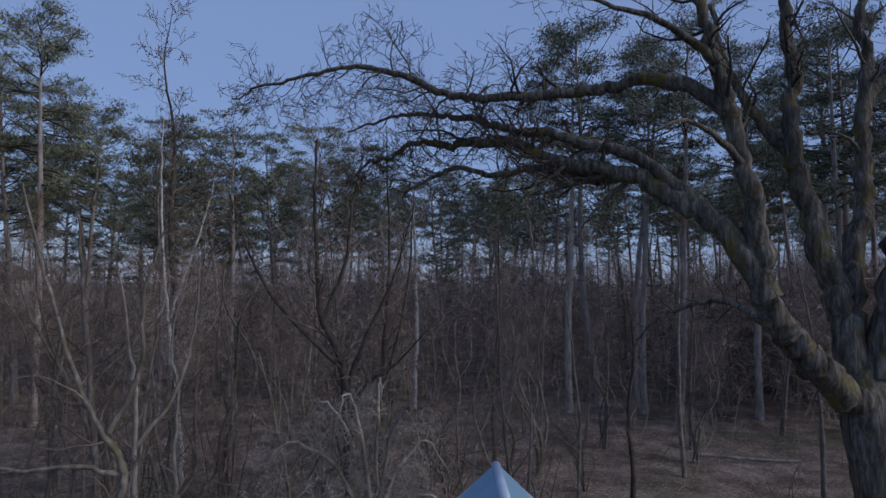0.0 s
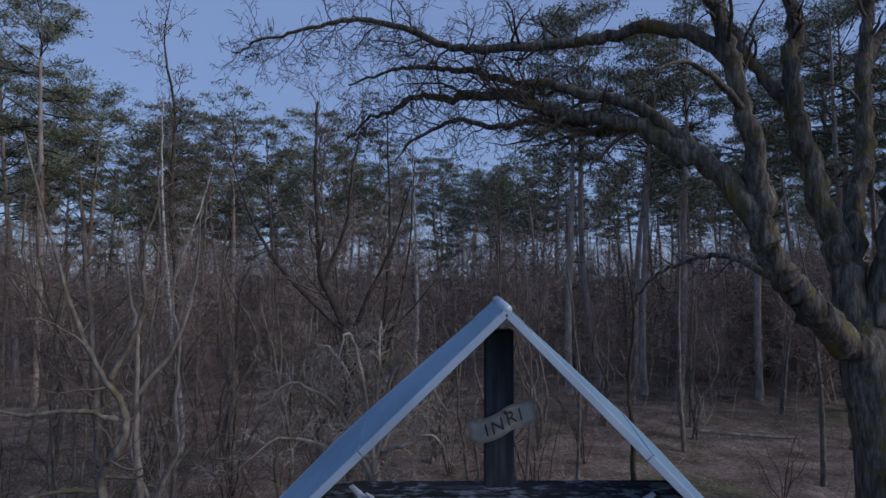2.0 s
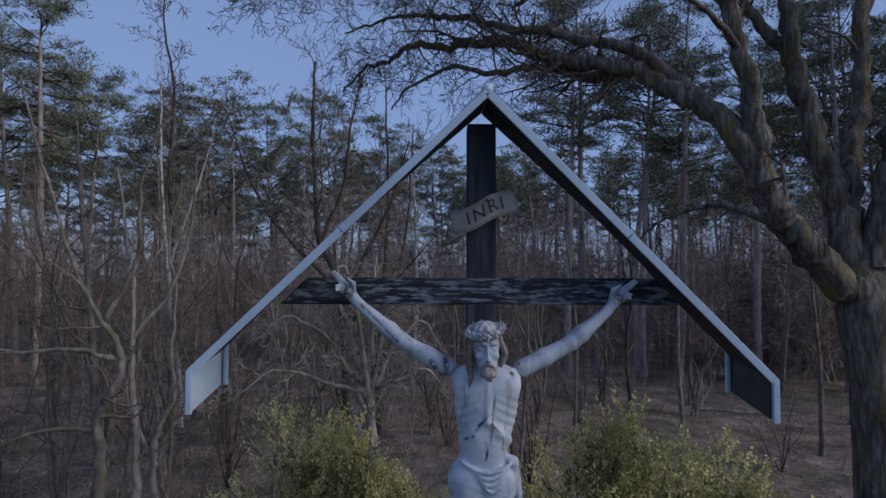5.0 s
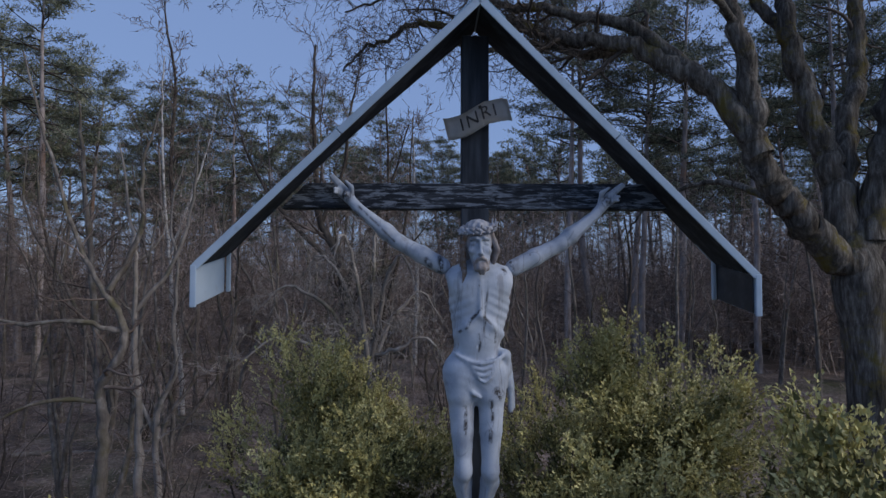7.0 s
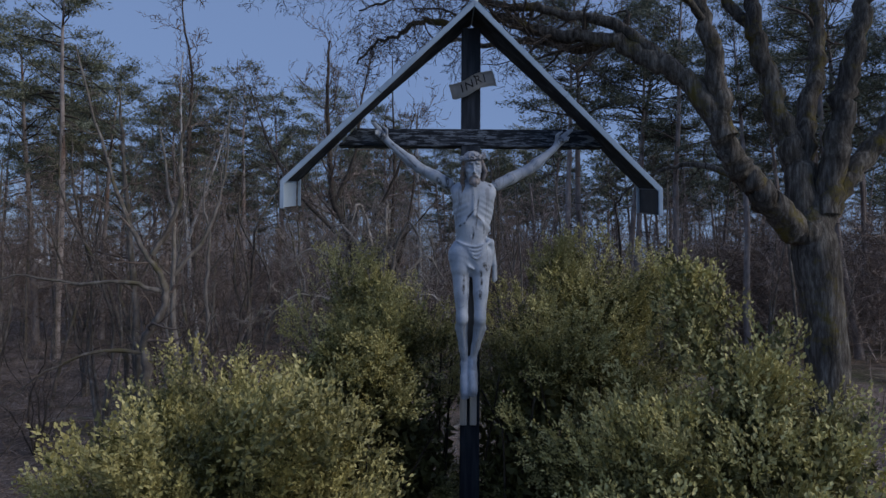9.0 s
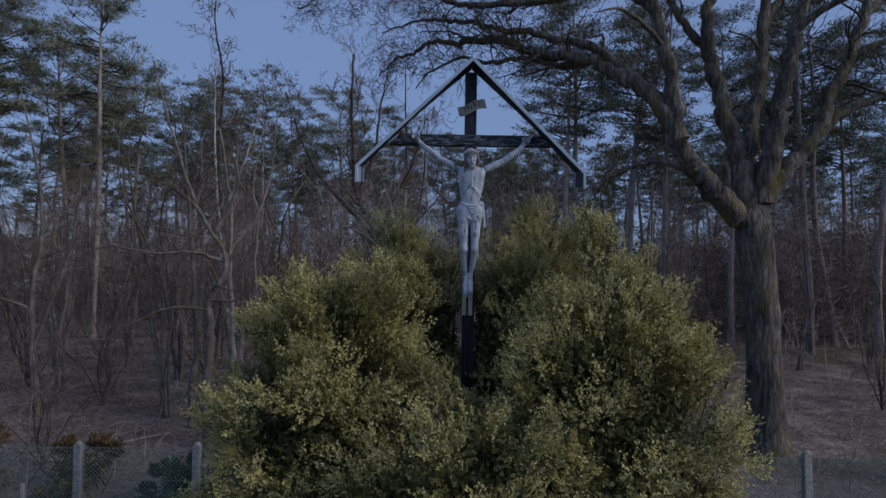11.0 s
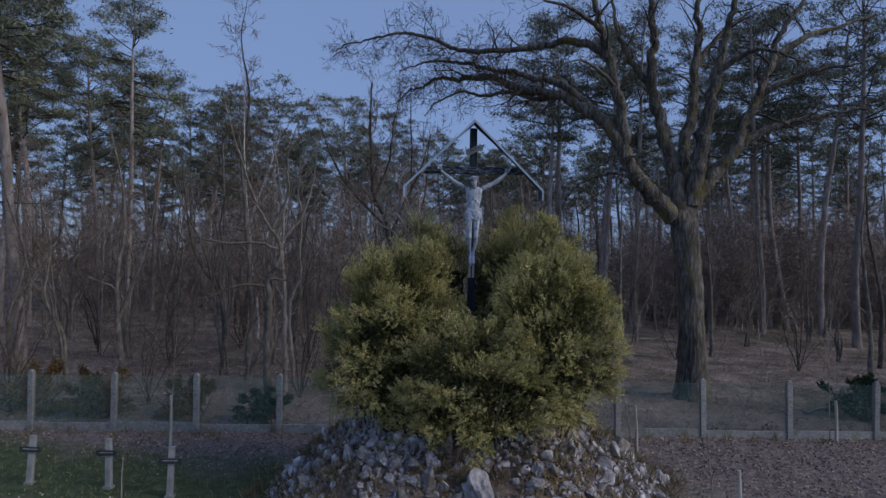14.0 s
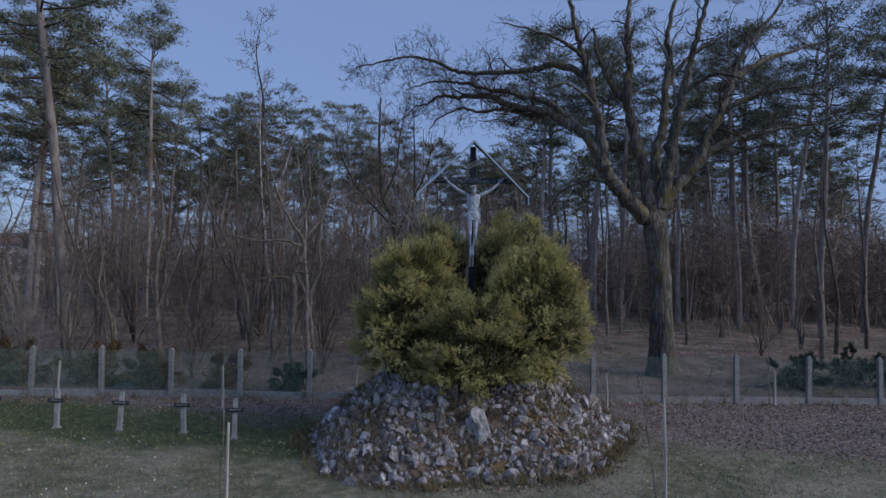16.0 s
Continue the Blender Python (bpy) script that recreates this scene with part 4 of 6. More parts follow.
def shrub(name, label, category, at, radii, count, leaf, seed, mat, base=0.9, leafs=15, sprig=0.2, group="", tip_mat=None, plumes=()):
    """Stems from the ground and a crown of leafy shoots with lumps, gaps and long tips."""
    rng = np.random.default_rng(seed)
    root = thing(name, label, category, (at[0], at[1], base), group)
    c = np.array([0, 0, at[2] - base])
    R = np.array(radii)
    stems = Tubes()
    for _ in range(18):
        d = rng.normal(size=3)
        d[2] = abs(d[2]) * 0.8 + 0.2
        d /= np.linalg.norm(d)
        end = c + d * R * 0.8
        start = np.array([rng.normal() * 0.25, rng.normal() * 0.25, -0.05])
        mid = (start + end) * 0.5 + rng.normal(size=3) * 0.18
        p = smooth_path([start, mid, end], 5)
        stems.add(p, np.linspace(0.022, 0.006, len(p)), 4)
    tagged(part_mesh("stem_work", stems.mesh("stem_work", BARK_DARK), root), kind="stuff")
    # sprays: each a fan of leafy shoots from one point inside the crown, with dark gaps between the fans
    shoots, fans = count // 30, max(24, count // 130)
    lobes = rng.normal(size=(fans, 3))
    lobes[:, 2] = np.where(lobes[:, 2] < -1.3, -lobes[:, 2], lobes[:, 2])
    lobes /= np.linalg.norm(lobes, axis=1, keepdims=True)
    lobe = rng.integers(fans, size=shoots)
    far = np.linalg.norm(lobes * R, axis=1)
    foot = c + lobes * R * rng.uniform(0.5, 0.68, (fans, 1))
    sweep = lobes * np.array([1.1, 1.1, 0.7]) + np.array([0, 0, 1]) * np.where(lobes[:, 2:] > 0, 0.35, 0.05) + rng.normal(size=lobes.shape) * 0.16
    sweep /= np.linalg.norm(sweep, axis=1, keepdims=True)
    axis = sweep[lobe] + rng.normal(size=(shoots, 3)) * np.array([0.4, 0.4, 0.2])
    axis /= np.linalg.norm(axis, axis=1, keepdims=True)
    long = far[lobe] * rng.uniform(0.34, 0.5, fans)[lobe] * rng.uniform(0.72, 1.08, shoots)
    tip = foot[lobe] + axis * long[:, None]
    for p in plumes:                          # long plumes that overtop the rest
        k = 16
        out = np.array([p[0] - at[0], p[1] - at[1], 1.1])
        grow = np.tile(out / np.linalg.norm(out), (k, 1)) + rng.normal(size=(k, 3)) * 0.22
        tip = np.vstack([tip, np.array([p[0] - at[0], p[1] - at[1], p[2] - base]) - out * 0.5 * rng.random((k, 1)) ** 0.7 + rng.normal(size=(k, 3)) * 0.07])
        axis = np.vstack([axis, grow / np.linalg.norm(grow, axis=1, keepdims=True)])
        long = np.concatenate([long, sprig * rng.uniform(1.6, 3.0, k)])
    shoots = len(tip)
    pick = np.repeat(np.arange(shoots), 30)
    u = rng.random(len(pick)) ** 0.75
    wide = (0.2 + 0.8 * np.sin(np.pi * (0.15 + 0.8 * u))) * long[pick] * 0.25
    side = rng.normal(size=(len(pick), 3))
    side[:, 2] *= 0.45                        # sprays spread flat, in tiers
    side -= (side * axis[pick]).sum(1, keepdims=True) * axis[pick]
    side /= np.linalg.norm(side, axis=1, keepdims=True)
    pos = tip[pick] - axis[pick] * (long[pick] * (1 - u))[:, None] + side * (wide * rng.random(len(pick)) ** 0.6)[:, None]
    way = axis[pick] * 1.1 + side * 0.5 + np.array([0, 0, 0.3]) + rng.normal(size=pos.shape) * 0.2
    way /= np.linalg.norm(way, axis=1, keepdims=True)
    length = sprig * rng.uniform(0.4, 0.85, len(pick))
    t = (np.arange(leafs) + 0.5) / leafs
    a = np.repeat(pos, leafs, 0) + np.repeat(way * length[:, None], leafs, 0) * np.tile(t, len(pick))[:, None]
    a += rng.normal(size=a.shape) * 0.01
    lw = np.repeat(way, leafs, 0) * 0.9 + rng.normal(size=a.shape) * 0.42
    bright = np.clip(0.55 * rng.random(len(pick)) + 0.45 * rng.random(shoots)[pick], 0, 1)
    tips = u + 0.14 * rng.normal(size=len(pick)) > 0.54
    a, lw, bright, young = clear_of_post(at, base, a, lw, np.repeat(bright, leafs), np.repeat(tips, leafs))
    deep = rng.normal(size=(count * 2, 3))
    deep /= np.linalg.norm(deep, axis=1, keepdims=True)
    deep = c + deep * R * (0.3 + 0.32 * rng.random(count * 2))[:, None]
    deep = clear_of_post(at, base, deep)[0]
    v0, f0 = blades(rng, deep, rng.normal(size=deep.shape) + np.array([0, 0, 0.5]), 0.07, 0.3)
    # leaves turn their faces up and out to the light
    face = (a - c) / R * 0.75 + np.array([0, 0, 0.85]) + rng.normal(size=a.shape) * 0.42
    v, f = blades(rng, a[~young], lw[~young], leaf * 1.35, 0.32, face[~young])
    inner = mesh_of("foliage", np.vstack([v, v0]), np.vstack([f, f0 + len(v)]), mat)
    # deep leaves share one low tone, which paints the crown's inner shade
    inner.attributes.new("sprig_depth_tone", "FLOAT", "POINT").data.foreach_set("value", np.concatenate([np.repeat(bright[~young], 3), np.full(len(v0), 0.2)]).astype(np.float32))
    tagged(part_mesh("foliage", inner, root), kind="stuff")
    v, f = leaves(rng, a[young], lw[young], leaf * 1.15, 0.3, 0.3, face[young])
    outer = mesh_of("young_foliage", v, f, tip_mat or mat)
    outer.attributes.new("sprig_depth_tone", "FLOAT", "POINT").data.foreach_set("value", np.repeat(bright[young], 4).astype(np.float32))
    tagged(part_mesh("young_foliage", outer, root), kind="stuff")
    return root


def mound_shrubs():
    text = "evergreen shrub with dense yellow-green leaves on the stone mound"
    for i, (at, r, count, leaf, leafs, plumes) in enumerate((
            ((0.02, 3.5, 3.4), (1.15, 1.1, 1.66), 5800, 0.018, 21, ((-0.05, 4.1, 5.15), (0.22, 4.0, 5.02), (-0.35, 4.0, 4.92), (0.3, 2.75, 4.95), (-0.1, 2.9, 4.8), (-0.55, 2.9, 4.6))),
            ((-0.66, 1.95, 2.6), (1.22, 1.5, 1.85), 11500, 0.0235, 13, ((-1.6, 2.7, 4.35), (-1.25, 2.6, 4.5), (-0.85, 1.0, 4.3), (0.1, 1.2, 4.5), (-0.35, 1.5, 4.55), (-1.3, 1.3, 4.0), (0.3, 1.7, 4.45))),
            ((1.62, 3.3, 3.5), (1.2, 1.15, 1.75), 6800, 0.018, 21, ((1.6, 3.3, 5.27), (1.3, 3.1, 4.98), (2.1, 3.0, 5.0))),
            ((2.15, 1.7, 2.65), (1.22, 1.45, 1.92), 11000, 0.0235, 13, ((2.1, 2.3, 5.15), (2.75, 2.2, 4.75), (2.4, 1.6, 4.75), (2.9, 1.7, 4.4), (1.6, 1.3, 4.3), (2.2, 0.9, 4.2))),
            ((0.75, 0.95, 2.15), (1.35, 1.15, 1.5), 7600, 0.0235, 13, ()))):
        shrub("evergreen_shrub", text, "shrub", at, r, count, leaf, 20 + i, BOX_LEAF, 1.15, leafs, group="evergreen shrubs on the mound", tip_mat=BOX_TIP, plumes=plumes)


mound_shrubs()

# ---- the stone mound ----


def mound_r(a):
    return 3.35 + 0.35 * math.sin(2 * a + 0.6) + 0.2 * math.sin(5 * a)


def mound_h(x, y):
    dx, dy = x - 0.75, y - 2.35
    q = math.hypot(dx, dy) / mound_r(math.atan2(dy, dx))
    if q >= 1:
        return -0.02
    s = min(1.0, (1 - q) / 0.46)
    return 1.42 * (s ** 0.9) * (1 + 0.1 * noise.noise((x * 1.3, y * 1.3, 4.0)))


def build_mound():
    n, rings = 72, 22
    v, f = [(0.75, 2.35, mound_h(0.75, 2.35))], []
    for k in range(1, rings + 1):
        for i in range(n):
            a = 2 * math.pi * i / n
            r = mound_r(a) * k / rings * 1.01
            x, y = 0.75 + r * math.cos(a), 2.35 + r * math.sin(a)
            v.append((x, y, mound_h(x, y) + 0.03 * noise.noise((x * 4, y * 4, 1))))
    tri = [(0, 1 + i, 1 + (i + 1) % n) for i in range(n)]
    for k in range(rings - 1):
        for i in range(n):
            a, b = 1 + k * n + i, 1 + k * n + (i + 1) % n
            f.append((a, a + n, b + n, b))
    mound = new("stone_mound", mesh_of("stone_mound", v, [np.array(tri), np.array(f)], SOIL, True))
    tagged(mound, "low round mound of earth covered in rough loose stones", "stone mound")
    return mound


MOUND = build_mound()


def rock_mesh(rng, mat):
    bm = bmesh.new()
    s = np.array([1.0, rng.uniform(0.5, 0.95), rng.uniform(0.35, 0.8)])
    for _ in range(13):
        d = rng.normal(size=3)
        d = d / np.linalg.norm(d) * rng.uniform(0.8, 1.05)
        d = np.sign(d) * np.abs(d) ** 0.8
        bm.verts.new(d * s * 0.5)
    bmesh.ops.convex_hull(bm, input=bm.verts)
    bmesh.ops.delete(bm, geom=[x for x in bm.verts if not x.link_faces], context="VERTS")
    me = bpy.data.meshes.new("stone")
    bm.to_mesh(me)
    bm.free()
    me.materials.append(mat)
    return me


def build_stones():
    rng = np.random.default_rng(11)
    kinds = [rock_mesh(rng, STONE) for _ in range(14)] + [rock_mesh(rng, PALE_STONE) for _ in range(3)]
    spots = []
    while len(spots) < 1200:
        a, q = rng.uniform(0, 2 * math.pi), rng.uniform(0.52, 1.04)
        r = mound_r(a) * q
        x, y = 0.75 + r * math.cos(a), 2.35 + r * math.sin(a)
        if noise.noise((x * 0.9, y * 0.9, 5.0)) < -0.12 and rng.random() < 0.6:
            continue
        size = 0.09 + 0.3 * rng.random() ** 2.6
        if all((x - p[0]) ** 2 + (y - p[1]) ** 2 > (0.2 * (size + p[2])) ** 2 for p in spots):
            spots.append((x, y, size))
    spots.sort(key=lambda p: p[1])
    # smaller stones packed into the gaps of the front slope
    placed = np.array(spots)
    for _ in range(2600):
        a, q = rng.uniform(math.pi * 0.95, math.pi * 2.05), rng.uniform(0.5, 1.0)
        r = mound_r(a) * q
        x, y, size = 0.75 + r * math.cos(a), 2.35 + r * math.sin(a), 0.1 + 0.14 * rng.random() ** 1.6
        if noise.noise((x * 1.3, y * 1.3, 8.0)) > -0.28 and np.all((placed[:, 0] - x) ** 2 + (placed[:, 1] - y) ** 2 > (0.2 * (placed[:, 2] + size)) ** 2):
            placed = np.vstack([placed, (x, y, size)])
            spots.append((x, y, size))
    rest = []
    for i, (x, y, size) in enumerate(spots):
        me = kinds[rng.integers(len(kinds))] if rng.random() < 0.9 else kinds[-1]
        m = pose(x, y, max(0.0, mound_h(x, y)) + size * 0.16, *rng.uniform(0, 360, 3)) @ Matrix.Scale(size * rng.uniform(0.9, 1.35), 4)
        if i < 299:
            part_mesh("stone", me, MOUND, "", m)
        else:
            rest.append((me, m))
    vs, fs, k = [], [], 0
    for me, m in rest:
        co = np.array([m @ v.co for v in me.vertices])
        vs.append(co)
        fs.append(np.array([p.vertices[:] for p in me.polygons]) + k)
        k += len(co)
    ob = part_mesh("loose_rubble", mesh_of("loose_rubble", np.concatenate(vs), np.concatenate(fs), STONE), MOUND)
    tagged(ob, "rough grey stones behind the shrubs", kind="stuff")
    # one big pale block in the front slope
    bm = bmesh.new()
    bmesh.ops.create_icosphere(bm, subdivisions=3, radius=0.5)
    for v in bm.verts:
        p = v.co.copy()
        k = 1 + 0.6 * noise.noise(p * 2.6) + 0.35 * noise.noise(p * 6.0) + 0.12 * noise.noise(p * 13)
        v.co = Vector((p.x * 0.42 * k, p.y * 0.36 * k, p.z * 0.58 * k))
    block = part("pale_block", bm, PALE_STONE, None, m=pose(0.8, 0.0, 0.86, -28, 8, 10))
    tagged(block, "big pale pitted limestone block set in the mound", "stone")

# ---- the fence ----
FENCE_Y = 6.1
POST_XS = [-15.7 + 2.01 * k for k in range(4)] + [-7.67, -5.67, -3.65, -1.57, 0.5, 2.58, 4.68, 6.81, 8.97, 11.14, 13.32, 15.4, 17.55, 19.7]


def build_fence():
    fence = thing("wire_fence", "chain-link fence with green wire between concrete posts", "fence", (0, FENCE_Y, 0))
    bm = box((0.13, 0.12, 1.46), (0, 0, 0.68), 0.012)
    cap = bmesh.new()
    bmesh.ops.create_uvsphere(cap, u_segments=10, v_segments=6, radius=0.062)
    bmesh.ops.scale(cap, vec=(1.0, 0.9, 0.9), verts=cap.verts)
    bmesh.ops.translate(cap, vec=(0, 0, 1.415), verts=cap.verts)
    me2 = bpy.data.meshes.new("tmp")
    cap.to_mesh(me2)
    cap.free()
    bm.from_mesh(me2)
    post_me = bpy.data.meshes.new("post")
    bm.to_mesh(post_me)
    bm.free()
    post_me.materials.append(CONCRETE)
    rng = np.random.default_rng(5)
    for x in POST_XS:
        part_mesh("post", post_me, fence, "round-topped concrete post" if x == POST_XS[0] else "",
                  pose(x, 0, -0.02 + rng.normal() * 0.012, rng.normal() * 0.7, rng.normal() * 0.7, 0))
    for a, b in zip(POST_XS, POST_XS[1:]):
        part("base_slab", box((b - a - 0.135, 0.05, 0.26), ((a + b) / 2, 0.0, 0.05 + 0.02 * rng.normal()), 0.008), CONCRETE, fence)
        net = Tubes()
        x0, x1, z0, z1 = a + 0.07, b - 0.07, 0.23, 1.32
        step = 0.075
        h = z1 - z0
        c = x0 - h
        while c < x1:
            for s in (1, -1):
                # a wire at 45 degrees, cut to the panel
                lo, hi = max(c, x0), min(c + h, x1)
                if hi > lo + 0.01:
                    za, zb = (z0 + lo - c, z0 + hi - c) if s > 0 else (z1 - (lo - c), z1 - (hi - c))
                    net.add([(lo, 0.004 * s, za), (hi, 0.004 * s, zb)], 0.0045, 3)
            c += step
        for z in (z0 + 0.02, 0.78, z1):
            net.add([(x0 - 0.05, 0, z), (x1 + 0.05, 0, z)], 0.004, 3)
        tagged(part_mesh("wire_panel", net.mesh("wire_panel", WIRE, False), fence), kind="stuff")


build_fence()

# ---- graves, stakes and young trees ----


def build_graves():
    text = "small white grave cross with dark crossbar plate in the grass"
    first = thing("grave_cross", text, "grave cross", (-8.86, 2.7, 0), "row of grave crosses")
    part("post", box((0.105, 0.09, 0.95), (0, 0, 0.42), 0.012, None, 0.92), GRAVE_PAINT, first)
    bar = part("name_plate", box((0.38, 0.03, 0.095), (0, -0.062, 0.655), 0.012), SLATE, first, "dark plate with rounded ends")
    part("faded_line", box((0.26, 0.004, 0.018), (0, -0.079, 0.665), 0.001), CONCRETE, bar)
    part("plinth", box((0.16, 0.14, 0.08), (0, 0, 0.01), 0.02), CONCRETE, first)
    for x, y, turn, lean in ((-7.32, 2.52, 4, 3), (-5.78, 2.36, -5, -2), (-4.5, 1.95, 6, 1), (-10.4, 2.85, -3, 1)):
        copy_thing(first, pose(x, y, 0, 0, lean, turn))


def stake(x, y, h, r, seed, tree=2.6):
    rng = np.random.default_rng(seed)
    st = thing("tree_stake", "pale weathered wooden stake beside a young tree", "stake", (x, y, 0), "tree stakes")
    t = Tubes()
    p = np.array([(0, 0, -0.1), (0.01 * rng.normal(), 0, h * 0.5), (0.03 * rng.normal(), 0.02 * rng.normal(), h)])
    t.add(p, [r, r * 0.95, r * 0.85], 8)
    t.add([p[-1], p[-1] + (0, 0, 0.008)], [r * 0.85, 0.001], 8)
    part_mesh("pole", t.mesh("pole", PALE_WOOD), st)
    if tree:
        yt = thing("young_tree", "thin bare young tree tied to a stake", "tree", (x - 0.12, y + 0.05, 0), "young trees")
        k = Tubes()
        path = wander(rng, (0, 0, -0.05), (rng.normal() * 0.03, 0, 1), tree, 8, 0.05, 0.05)
        rad = np.linspace(0.017, 0.005, 9)
        k.add(path, rad, 5)
        part_mesh("trunk", k.mesh("trunk", BARK_GREY), yt)
        w = Tubes()
        sprout(rng, w, path, rad, 2, 0.26, 0.55, 0.7, 0.12, 0.12, 0.4, 0.55, 0.003, 4)
        tagged(part_mesh("twig_spray", w.mesh("twig_spray", BARK_DARK), yt), kind="stuff")


build_graves()
for i, (x, y, h, r, tree) in enumerate(((-3.42, -1.75, 1.32, 0.026, 1.9), (3.78, -1.62, 1.75, 0.026, 2.2), (4.72, 4.8, 1.05, 0.035, 3.2), (-2.3, 5.9, 0.95, 0.035, 3.0),
                                        (-5.75, 4.85, 1.15, 0.035, 2.6), (-10.6, 5.6, 1.1, 0.035, 2.4), (9.95, 5.8, 1.0, 0.038, 3.6))):
    stake(x, y, h, r, 60 + i, tree)

# ---- the old oak ----


